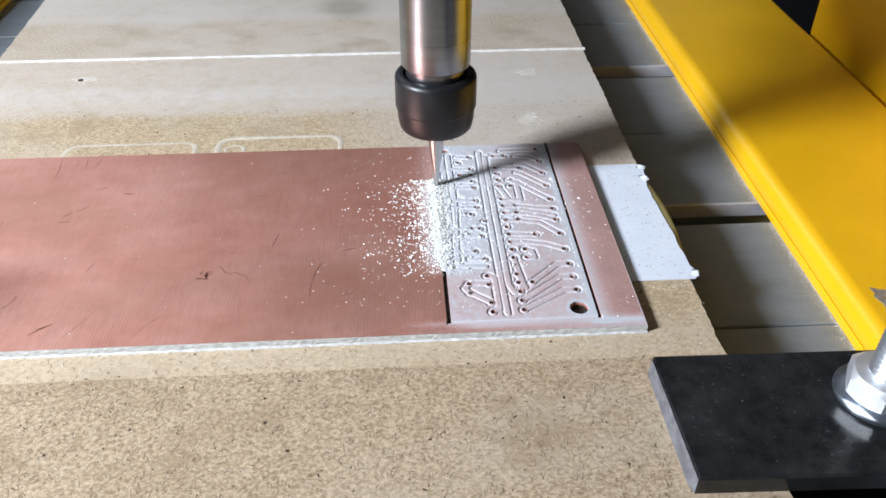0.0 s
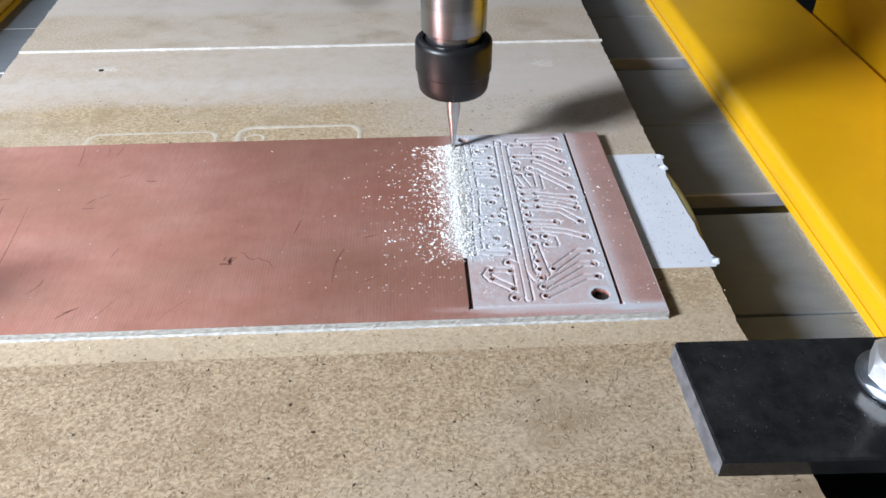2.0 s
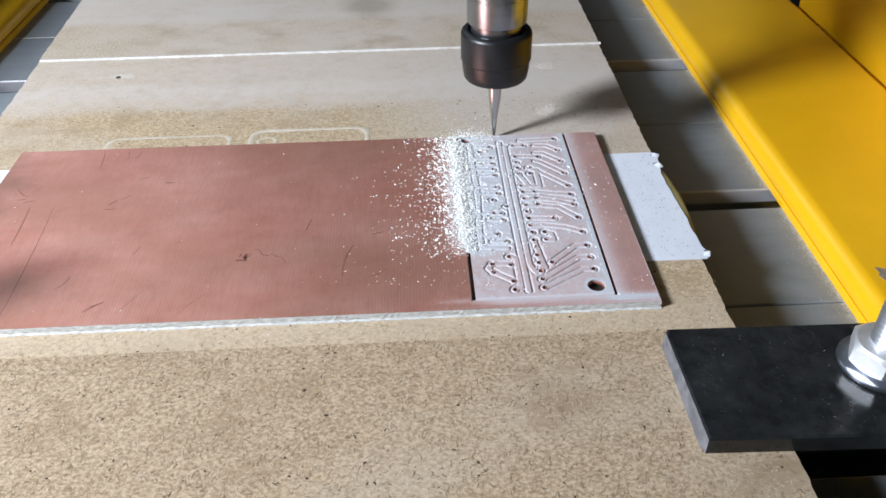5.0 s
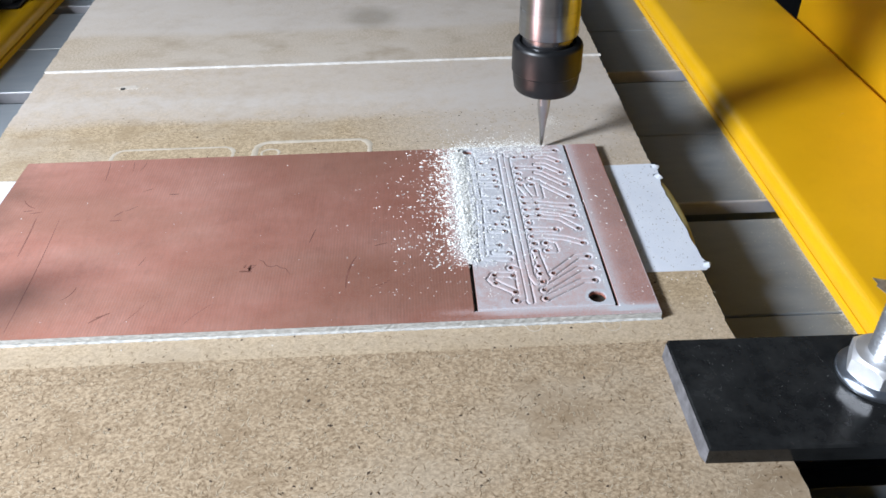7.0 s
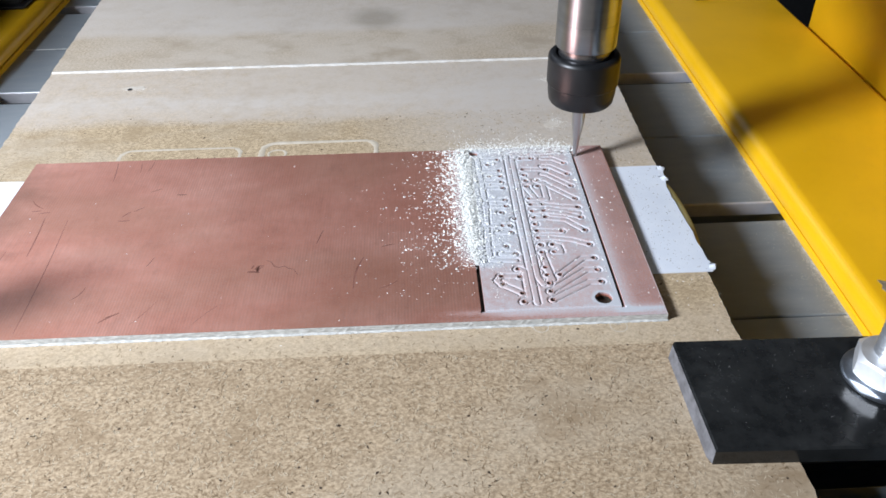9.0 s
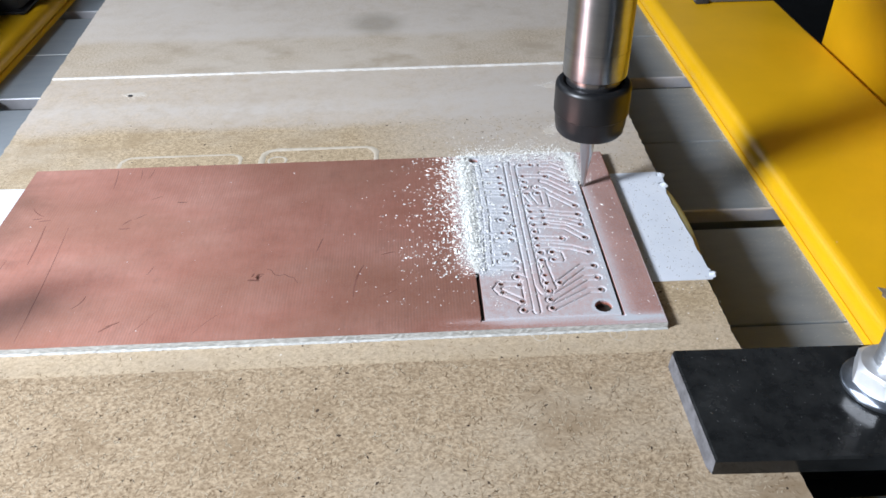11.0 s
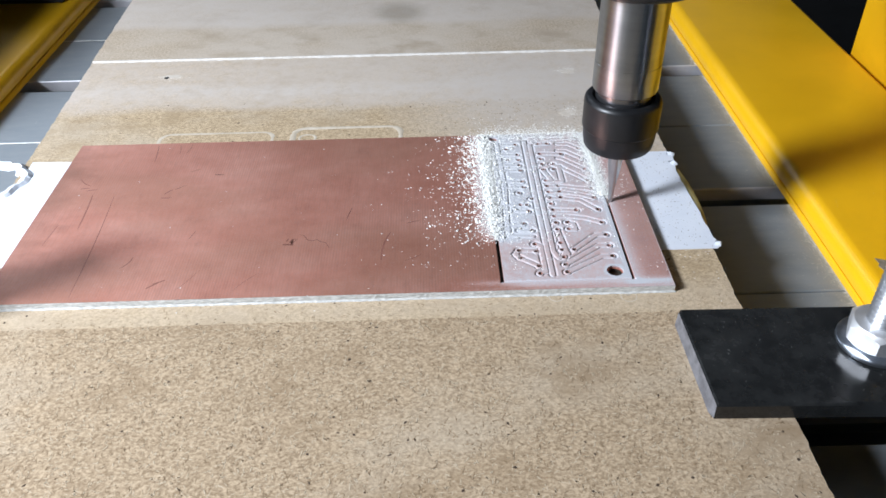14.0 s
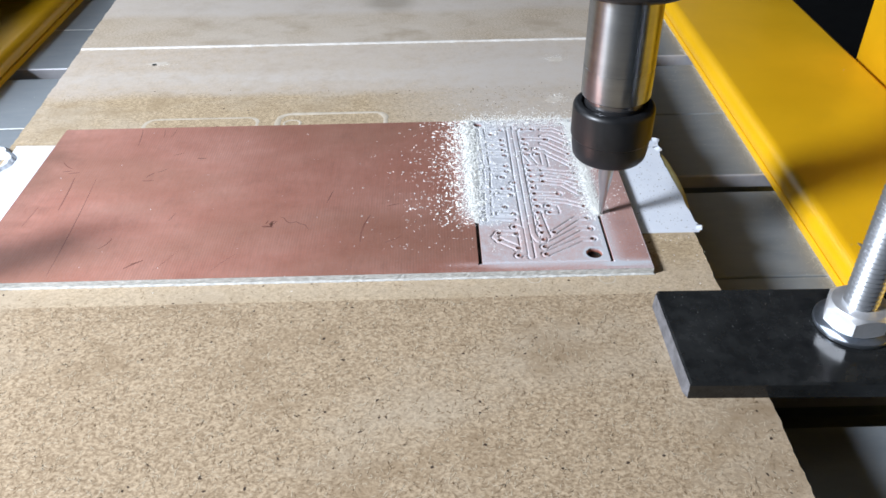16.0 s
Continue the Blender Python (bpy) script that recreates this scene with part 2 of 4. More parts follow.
def prism(outline, z0, z1, bevel=0.0):
    """A flat plate from an outline of (x, y), from z0 to z1."""
    bm = bmesh.new()
    low = [bm.verts.new((x, y, z0)) for x, y in outline]
    face = bm.faces.new(low)
    up = bmesh.ops.extrude_face_region(bm, geom=[face])["geom"]
    bmesh.ops.translate(bm, vec=(0, 0, z1 - z0), verts=[g for g in up if isinstance(g, bmesh.types.BMVert)])
    if bevel:
        bmesh.ops.bevel(bm, geom=bm.edges[:], offset=bevel, segments=2, affect="EDGES", profile=0.5)
    return bm


def extruded(profile, y0, y1, steps=1):
    """A profile of (x, z), drawn along y."""
    bm = bmesh.new()
    rings = [[bm.verts.new((x, y0 + (y1 - y0) * k / steps, z)) for x, z in profile] for k in range(steps + 1)]
    n = len(profile)
    for a, b in zip(rings, rings[1:]):
        for i in range(n):
            bm.faces.new((a[i], a[(i + 1) % n], b[(i + 1) % n], b[i]))
    bm.faces.new(rings[0][::-1])
    bm.faces.new(rings[-1])
    return bm


def turned(profile, n=64):
    """A profile of (radius, z), turned round z."""
    bm = bmesh.new()
    rings = []
    for r, z in profile:
        rings.append([bm.verts.new((r * math.cos(2 * math.pi * i / n), r * math.sin(2 * math.pi * i / n), z)) for i in range(n)])
    for a, b in zip(rings, rings[1:]):
        for i in range(n):
            bm.faces.new((a[i], a[(i + 1) % n], b[(i + 1) % n], b[i]))
    bm.faces.new(rings[0][::-1])
    bm.faces.new(rings[-1])
    return bm


# ---- the room ----
def room():
    for name, b in (("wall_north", (-160, 160, 160, 165, -80, 190)), ("wall_south", (-160, 160, -165, -160, -80, 190)),
                    ("wall_east", (160, 165, -160, 160, -80, 190)), ("wall_west", (-165, -160, -160, 160, -80, 190))):
        tagged(part(name, box(*b), WALL), "plain grey painted workshop wall", "wall", kind="structure")
    tagged(part("floor", box(-165, 165, -165, 165, -85, -80), FLOOR), "dark workshop floor", "floor", kind="structure")
    tagged(part("ceiling", box(-165, 165, -165, 165, 190, 195), WALL), "plain grey ceiling", "ceiling", kind="structure")
    tagged(part("workbench", box(-45, 45, -40, 60, -80, -6, 0.5), DARK), "dark workbench under the milling machine", "bench")


room()

# ---- the machine's bed ----
BED, RAIL_TOP = -1.3, -0.6
SLOT_Y = [5.12 + 7.78 * k for k in range(-3, 5)]


def edge_dust(parent, x, spread, seed, count, y0, y1):
    rnd = random.Random(seed)
    verts, faces = [], []
    for _ in range(count):
        px, py, s = x + spread * rnd.expovariate(1), rnd.uniform(y0, y1), rnd.uniform(0.004, 0.011)
        if any(abs(py - q) < 0.42 for q in SLOT_Y):
            continue
        n = len(verts)
        a = rnd.uniform(0, 6.3)
        verts += [((px + s * math.cos(a + k * 2.094)) * CM, (py + s * math.sin(a + k * 2.094)) * CM, 0.004 * CM) for k in range(3)] + [(px * CM, py * CM, s * 0.8 * CM)]
        faces += [(n, n + 1, n + 3), (n + 1, n + 2, n + 3), (n + 2, n, n + 3)]
    me = bpy.data.meshes.new("edge_dust")
    me.from_pydata(verts, [], faces)
    me.materials.append(DUST)
    ob = new("edge_dust", me)
    ob.parent = parent
    tagged(ob, "pale dust drifted against the rail", kind="stuff")


def bed():
    base = empty("machine_bed", (0, 0, BED))
    for s in SLOT_Y:
        y0, y1, a, b = s - 3.87, s + 3.87, s - 0.4, s + 0.4
        prof = [(y0, -1.6), (y1, -1.6), (y1, -0.03), (y1 - 0.03, 0), (b + 0.03, 0), (b, -0.03), (b, -0.38), (b + 0.42, -0.38),
                (b + 0.42, -1.15), (a - 0.42, -1.15), (a - 0.42, -0.38), (a, -0.38), (a, -0.03), (a - 0.03, 0), (y0 + 0.03, 0), (y0, -0.03)]
        bm = bmesh.new()
        left, right = ([bm.verts.new((x, y, z)) for y, z in prof] for x in (-19.9, 5.7))
        n = len(prof)
        for i in range(n):
            bm.faces.new((left[i], left[(i + 1) % n], right[(i + 1) % n], right[i]))
        bm.faces.new(left)
        bm.faces.new(right[::-1])
        for f in bm.faces:   # the slot's walls are paler
            c = f.calc_center_median()
            if abs(abs(c.y - s) - 0.4) < 0.02 and c.z < 0:
                f.material_index = 1
        part("bed_profile", bm, (ALU, ALU_SLOT), base, soft=False)
    rnd = random.Random(2)
    for s in SLOT_Y:
        bm = bmesh.new()
        pts = []
        for k in range(40):
            x = -18.6 + 4.4 * k / 39
            w = rnd.uniform(0.015, 0.035)
            pts.append((bm.verts.new((x, s + 3.89 - w, 0.003)), bm.verts.new((x, s + 3.89 + w, 0.003))))
        for p, q in zip(pts, pts[1:]):
            bm.faces.new((p[0], q[0], q[1], p[1]))
        part("seam_dust", bm, DUST, base, "white dust packed in a seam")
    part("under_frame", box(-19.9, 5.7, -22, 40, -4.0, -1.62), DARK, base)
    edge_dust(base, 4.38, -0.06, 3, 5200, 0, 18)
    edge_dust(base, 4.38, -0.3, 5, 1300, 0, 18)
    edge_dust(base, 2.8, 0.8, 6, 60, 0, 18)
    edge_dust(base, -18.5, 0.9, 4, 90, 5, 18)
    tagged(base, "grey aluminium T-slot bed dusted along its edges", "machine bed")


bed()


# ---- yellow side rails ----
def rail(name, sign, inner, outer):
    """inner, outer: distances from x = 0; sign: to which side."""
    r, top, low = 0.36, RAIL_TOP, BED + 0.21
    arc = [(inner + r - r * math.cos(radians(9 * k)), top - r + r * math.sin(radians(9 * k))) for k in range(11)]
    prof = [(inner + 0.05, low), (inner, low + 0.04)] + arc + [(outer - 0.15, top), (outer - 0.04, top - 0.05), (outer, top - 0.15),
            (outer, BED - 2.6), (inner + 0.9, BED - 2.6), (inner + 0.9, low)]
    lip = [(inner, BED), (inner, low - 0.08), (inner + 0.03, low - 0.04), (inner + 0.5, low - 0.04), (inner + 0.5, BED)]
    y0 = -1.9 if sign > 0 else -12
    base = empty(name)
    part("channel", extruded([(sign * x, z) for x, z in prof], y0, 44), YELLOW, base, "yellow upper channel", soft=False)
    part("lower_lip", extruded([(sign * x, z) for x, z in lip], y0, 44), YELLOW, base)
    return base


right_rail = tagged(rail("side_rail", 1, 4.39, 9.14), "yellow powder-coated steel side rail along the bed", "machine rail", "side rails")
left_rail = tagged(rail("side_rail", -1, 18.58, 23.6), "yellow powder-coated steel side rail along the bed", "machine rail", "side rails")

# ---- fibreboard ----
MID, RAW, REAR = -0.16, -0.135, -0.115


def spoilboard():
    base = empty("spoilboard", (0, 0, BED))

    def zone(name, y0, y1, top, mat, label=""):
        lx, rx = (lambda y: -15.08 - 0.05 * max(y, 0)), (lambda y: 1.21 + 0.006 * y)
        n = max(4, int((y1 - y0) * 8))
        rough = random.Random(int(y0 * 10))
        pts = [(rx(y0 + (y1 - y0) * k / n) + rough.uniform(-0.02, 0.02), y0 + (y1 - y0) * k / n) for k in range(n + 1)]
        pts += [(lx(y1 - (y1 - y0) * k / n) + rough.uniform(-0.02, 0.02), y1 - (y1 - y0) * k / n) for k in range(n + 1)]
        ob = part(name, prism(pts, 0.004, top - BED), mat, base, label, soft=False)
        return ob

    zone("front_zone", -7.2, -0.6, RAW, MDF_RAW, "brown speckled raw fibreboard")
    zone("milled_zone", -0.6, 12.13, MID, MDF_MILLED, "paler skimmed fibreboard with dust")
    zone("rear_zone", 12.13, 40, REAR, MDF_DUSTY, "greyish dusty fibreboard")
    # bright burr of fluff along the step
    bm = bmesh.new()
    rnd = random.Random(4)
    ring = []
    for k in range(160):
        x = -15.66 + 17.0 * k / 159
        w = 0.03 + 0.05 * rnd.random()
        ring.append([bm.verts.new((x, 12.13 - w, MID - BED + 0.004)), bm.verts.new((x, 12.12, REAR - BED + 0.012 * rnd.random() + 0.004)), bm.verts.new((x, 12.13 + w * 0.7, REAR - BED + 0.003))])
    for a, b in zip(ring, ring[1:]):
        for i in range(2):
            bm.faces.new((a[i], b[i], b[i + 1], a[i + 1]))
    part("step_burr", bm, plain("fluffy_burr", (0.48, 0.45, 0.4), (0.68, 0.66, 0.62), 260, 0.9), base, "white fluff along the milled step")
    # loose fibres pressed into the surface
    def fibres(name, mat, count, seed, y0, y1, long, wide):
        rnd2 = random.Random(seed)
        verts, faces = [], []
        for _ in range(count):
            x, y = rnd2.uniform(-15.0, 1.1), y0 + (y1 - y0) * rnd2.random() ** 1.0
            if -14.1 < x < 0 and 0 < y < 6.43:
                continue
            z = (RAW if y < -0.6 else MID if y < 12.2 else REAR) - BED + 0.003
            a, l, w, bend = rnd2.uniform(0, 6.3), rnd2.uniform(*long), rnd2.uniform(*wide), rnd2.uniform(-0.4, 0.4)
            n = len(verts)
            for s in (-1, 0, 1):
                c = a + bend * s * 0.5
                px, py = x + l * s * math.cos(c) / 2, y + l * s * math.sin(c) / 2
                ww = w * (1 if s == 0 else 0.3)
                verts += [((px - math.sin(c) * ww) * CM, (py + math.cos(c) * ww) * CM, z * CM), ((px + math.sin(c) * ww) * CM, (py - math.cos(c) * ww) * CM, z * CM)]
            faces += [(n, n + 1, n + 3, n + 2), (n + 2, n + 3, n + 5, n + 4)]
        me = bpy.data.meshes.new(name)
        me.from_pydata(verts, [], faces)
        me.materials.append(mat)
        ob = new(name, me)
        ob.parent = base
        tagged(ob, kind="stuff")

    dark_fibre = plain("dark_fibre", (0.19, 0.125, 0.065), (0.35, 0.25, 0.15), 300, 0.9)
    pale_fibre = plain("pale_fibre", (0.48, 0.38, 0.26), (0.56, 0.46, 0.33), 300, 0.9)
    fibres("dark_fibre", dark_fibre, 4000, 31, -6, -0.6, (0.02, 0.085), (0.005, 0.014))
    fibres("dark_fibre", dark_fibre, 3600, 32, -0.6, 8.8, (0.03, 0.1), (0.004, 0.011))
    fibres("dark_fibre", dark_fibre, 2600, 36, -6, -0.6, (0.07, 0.16), (0.003, 0.007))
    fibres("pale_fibre", pale_fibre, 7000, 33, -6, -0.6, (0.03, 0.13), (0.004, 0.011))
    fibres("pale_fibre", pale_fibre, 1400, 34, -0.6, 9, (0.05, 0.16), (0.006, 0.012))
    speck = plain("dark_speck", (0.03, 0.02, 0.015), (0.08, 0.05, 0.03), 300, 0.9)
    fibres("speck", speck, 210, 35, -6, 9, (0.03, 0.08), (0.014, 0.03))

    def outline(name, pts, w, mat, h=0.012, closed=True):
        """A low ridge along a line of points."""
        bm = bmesh.new()
        rings, n = [], len(pts)
        rnd3 = random.Random(n)
        for k, (x, y) in enumerate(pts):
            q, p = pts[(k + 1) % n if closed else min(k + 1, n - 1)], pts[k - 1 if closed else max(k - 1, 0)]
            d = Vector((q[0] - p[0], q[1] - p[1])).normalized()
            ww = w * rnd3.uniform(0.6, 1.2)
            rings.append([bm.verts.new((x - d.y * ww * s, y + d.x * ww * s, MID - BED + z)) for s, z in ((-1, 0.002), (0, h), (1, 0.002))])
        for k in range(n if closed else n - 1):
            p, q = rings[k], rings[(k + 1) % n]
            for i in range(2):
                bm.faces.new((p[i], q[i], q[i + 1], p[i + 1]))
        part(name, bm, mat, base)

    def pill(x0, x1, y0, y1, r, n=8):
        pts = []
        for cx, cy, a0 in ((x1 - r, y1 - r, 90), (x0 + r, y1 - r, 180), (x0 + r, y0 + r, 270), (x1 - r, y0 + r, 0)):
            for k in range(n + 1):
                a = radians(a0 - 90 + 90 * k / n)
                pts.append((cx + r * math.cos(a), cy + r * math.sin(a)))
        return pts

    burr = plain("pale_burr", (0.46, 0.39, 0.29), (0.6, 0.53, 0.43), 300, 0.9)
    outline("milled_outline", pill(-8.6, -5.68, 5.9, 7.36, 0.35), 0.075, burr, 0.02)
    outline("milled_outline", pill(-8.42, -7.98, 6.62, 7.0, 0.19), 0.035, burr, 0.01)
    outline("milled_outline", pill(-12.2, -9.15, 5.9, 7.2, 0.3), 0.05, burr, 0.008)
    for x, y, r in ((-2.42, -0.03, 0.14), (-0.95, -0.08, 0.16)):
        outline("dimple_rim", [(x + r * math.cos(k * 0.314), y + r * math.sin(k * 0.314)) for k in range(20)], 0.012, burr, 0.004)

    def smear(x, y, rx, ry, seed, mat):
        rnd3 = random.Random(seed)
        pts = []
        for k in range(26):
            r = rnd3.uniform(0.6, 1.1)
            pts.append((x + rx * r * math.cos(k * 0.2417), y + ry * r * math.sin(k * 0.2417)))
        part("dust_smear", prism(pts, MID - BED + 0.001, MID - BED + 0.006), mat, base, soft=False)

    smear_mat = plain("thin_dust_film", (0.53, 0.47, 0.39), (0.63, 0.57, 0.5), 420, 0.95)
    # a flat dark disc stands for the shade inside a screw hole
    hole = bmesh.new()
    bmesh.ops.create_cone(hole, cap_ends=True, segments=16, radius1=0.07, radius2=0.07, depth=0.01)
    bmesh.ops.translate(hole, vec=(-12.98, 10.84, MID - BED + 0.008), verts=hole.verts)
    part("screw_hole_shade", hole, DARK, base, "small dark disc for the shade in a screw hole")
    smear(-15.66, 12.3, 0.07, 0.2, 90, smear_mat)
    for k, (x, y, rx, ry) in enumerate(((-12.85, 10.93, 0.4, 0.13), (-0.58, 10.58, 0.24, 0.16), (-1.0, 7.9, 0.24, 0.2))):
        smear(x, y, rx, ry, 91 + k, smear_mat)
    tagged(base, "brown fibreboard spoilboard with a skimmed middle", "board")


spoilboard()


# ---- circuit board ----
X0, X1, Y0, Y1 = -14.07, 0.0, 0.03, 6.43      # the copper-clad blank
GX0, GX1, GY0, GY1 = -4.7, -0.02, 0.12, 6.43   # its engraved end
TIP_L, TIP_R, TIP_B = -3.49, -0.79, 6.65      # the cutter's way round the board
PITCH = 0.254
COL_A, COL_B, COL_R, COL_C = -2.11, -1.85, -1.075, -2.68


def pads():
    out = [(COL_A, 5.905 - PITCH * k) for k in range(22) if k not in (1, 6, 16)]
    out += [(COL_B, 5.905 - PITCH * k) for k in (0, 4, 5, 8, 9, 10, 14, 15, 18)]
    out += [(COL_R, y) for y in (6.17, 5.64, 5.13, 4.61, 4.07, 3.71, 3.32, 2.83, 2.31, 1.84, 1.45, 1.07)]
    out += [(COL_C, 5.88 - PITCH * k) for k in (0, 2, 3, 4, 5, 7, 8, 11, 12, 15, 17, 18, 20, 21)]
    out += [(-1.57, 5.36), (-1.57, 2.82), (-2.94, 5.66), (-2.94, 5.13), (-2.81, 3.60), (-2.83, 3.10), (-2.54, 3.34), (-2.85, 2.34), (-3.04, 1.35), (-3.04, 1.09)]
    return out


def traces():
    a, b, r, c = COL_A, COL_B, COL_R, COL_C
    t = []
    # fan of tracks to the upper pads of the edge row
    for k, y in enumerate((5.64, 5.13, 4.61, 4.07)):
        t.append([(r, y), (r - 0.24 - 0.13 * k, y + 0.22 + 0.16 * k), (b + 0.28 - 0.04 * k, y + 0.24 + 0.16 * k)])
    # ladder of tracks to the middle pads
    for y, ya in ((3.71, 3.87), (3.32, 3.6), (2.83, 3.34), (2.31, 2.6)):
        t.append([(r, y), (r - 0.35, ya - 0.1), (b, ya), (a, ya)])
    t.append([(r, 3.5), (b + 0.1, 3.72)])
    t.append([(-1.57, 2.82), (a, 2.86)])
    # slanted tracks of the lower pads
    for y, p in ((1.84, (b, 1.33)), (1.45, (a, 0.83)), (1.07, (a, 0.57))):
        t.append([(r, y), (r - 0.22, y), p])
    t += [[(b, 2.33), (-1.72, 2.3), (-1.70, 2.08), (b, 2.08)], [(a, 2.08), (-2.03, 1.34), (a, 1.06)], [(a, 1.58), (-2.0, 1.2)]]
    # supply lines down the middle
    t += [[(-2.42, 6.1), (-2.44, 3.0), (-2.42, 0.5)], [(-2.30, 5.9), (-2.30, 1.3), (-2.22, 1.06)]]
    t += [[(c, 1.59), (-2.55, 1.5), (-2.55, 0.62), (c, 0.58)], [(-3.04, 1.35), (-3.13, 1.22), (-3.04, 1.09), (c, 0.81)], [(c, 1.34), (-3.0, 1.36)]]
    # the column beside them
    for k in (0, 2, 3, 4, 5, 7, 8, 11, 12, 15):
        y = 5.88 - PITCH * k
        t.append([(c, y), (-2.95 - 0.1 * (k % 3), y + 0.02)])
    t += [[(-3.15, 6.0), (-3.12, 3.9), (-3.2, 2.4)], [(-3.28, 5.2), (-3.26, 3.2)], [(-2.85, 2.34), (-3.2, 2.3), (-3.2, 1.9), (c, 1.86)]]
    t += [[(b, 5.9), (a, 5.9)], [(b, 4.86), (-1.7, 4.75), (-1.7, 4.1), (b, 4.1)], [(a, 4.6), (-1.95, 4.1), (a, 4.1)]]
    t += [[(r, 6.17), (-1.9, 6.14)], [(-1.57, 5.36), (a, 5.42)]]
    return t


def board_relief(x, y):
    """Height in cm and dust cover of the engraved end, on a grid; cover of -1 paints shade into recesses."""
    far = np.full(x.shape, 9.0)
    for line in traces():
        for (ax, ay), (bx, by) in zip(line, line[1:]):
            dx, dy = bx - ax, by - ay
            s = np.clip(((x - ax) * dx + (y - ay) * dy) / (dx * dx + dy * dy + 1e-9), 0, 1)
            far = np.minimum(far, np.hypot(x - ax - s * dx, y - ay - s * dy) + 0.018)
    hole = np.full(x.shape, 9.0)
    for px, py in pads():
        hole = np.minimum(hole, np.hypot(x - px, y - py))
    far = np.minimum(far, hole)
    groove = np.exp(-(((far - 0.092) / 0.02) ** 2))
    inside = np.clip(np.minimum.reduce([x - TIP_L, TIP_R - x, y - 0.3, 9 + 0 * y]) / 0.03, 0, 1)
    rng = np.random.default_rng(5)

    def blur(f, n):
        for _ in range(n):
            f = (np.roll(f, 1, 0) + np.roll(f, -1, 0) + np.roll(f, 1, 1) + np.roll(f, -1, 1) + 2 * f) / 6
        return f

    grain, lumps = blur(rng.normal(size=x.shape), 2), blur(rng.normal(size=x.shape), 14)
    grain, lumps = grain / grain.std(), lumps / lumps.std()
    z = -0.028 * groove * inside
    dust = 0.0 + 0.12 * groove * inside
    # powder lies thickest beside the freshly cut side
    near = np.exp(-(((x - TIP_L - 0.12) / 0.42) ** 2)) * np.clip((y - 1.6) / 0.5, 0, 1) * np.clip((5.2 - y) / 0.4, 0.35, 1)
    veil = np.clip((TIP_R - 0.2 - x) / 2.6, 0, 1) * np.clip((y - 1.3) / 1.2, 0, 1) * inside
    dust += 0.7 * near + 0.3 * veil + 0.035 * lumps * inside + 0.46 * inside + 0.2 * np.clip((x - TIP_R) / 0.05, 0, 1)
    z += 0.003 * np.clip(near, 0, 1) * (1 + grain) + 0.003 * veil * np.clip(grain + 0.3, 0, 2)
    # a paler margin of powder along the right side of the outline
    dust += 0.26 * np.exp(-(((x - TIP_R - 0.02) / 0.16) ** 2)) + 0.22 * np.exp(-(((y - 0.26) / 0.1) ** 2)) + 0.1 * np.exp(-(((x - TIP_R) / 0.35) ** 2))
    dust += 0.32 * np.clip((0.3 - y) / 0.06, 0, 1) * np.clip((x - TIP_L + 0.1) / 0.6, 0, 1)
    # drilled pads, then the two mounting holes, their floors painted dark as shade
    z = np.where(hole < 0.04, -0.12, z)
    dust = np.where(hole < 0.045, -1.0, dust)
    for hx, hy in ((-1.115, 0.57), (-3.23, 6.21)):
        d = np.hypot(x - hx, y - hy)
        rad = 0.165 if hy < 3 else 0.11
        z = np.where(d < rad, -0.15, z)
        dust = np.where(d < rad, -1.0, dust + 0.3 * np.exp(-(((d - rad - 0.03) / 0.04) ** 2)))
    # the outline: a deep slot at the sides, painted dark as shade, a shallow score in front
    w = 0.033
    left = (np.abs(x - TIP_L) < w) & (y > 0.3)
    right = (np.abs(x - TIP_R) < 0.028) & (y > 0.3)
    front = (np.abs(y - 0.3) < 0.03) & (x > TIP_L - 0.04) & (x < TIP_R + 0.04)
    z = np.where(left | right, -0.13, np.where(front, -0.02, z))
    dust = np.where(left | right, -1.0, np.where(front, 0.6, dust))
    edge = np.minimum.reduce([x - GX0, GX1 - x, y - GY0]) < 0.02
    fade = np.clip((x - GX0) / 0.9, 0, 1) ** 2
    return np.where(edge, 0, z), np.clip(np.where(x < TIP_L - 0.05, dust * fade, dust), -1, 1.2)


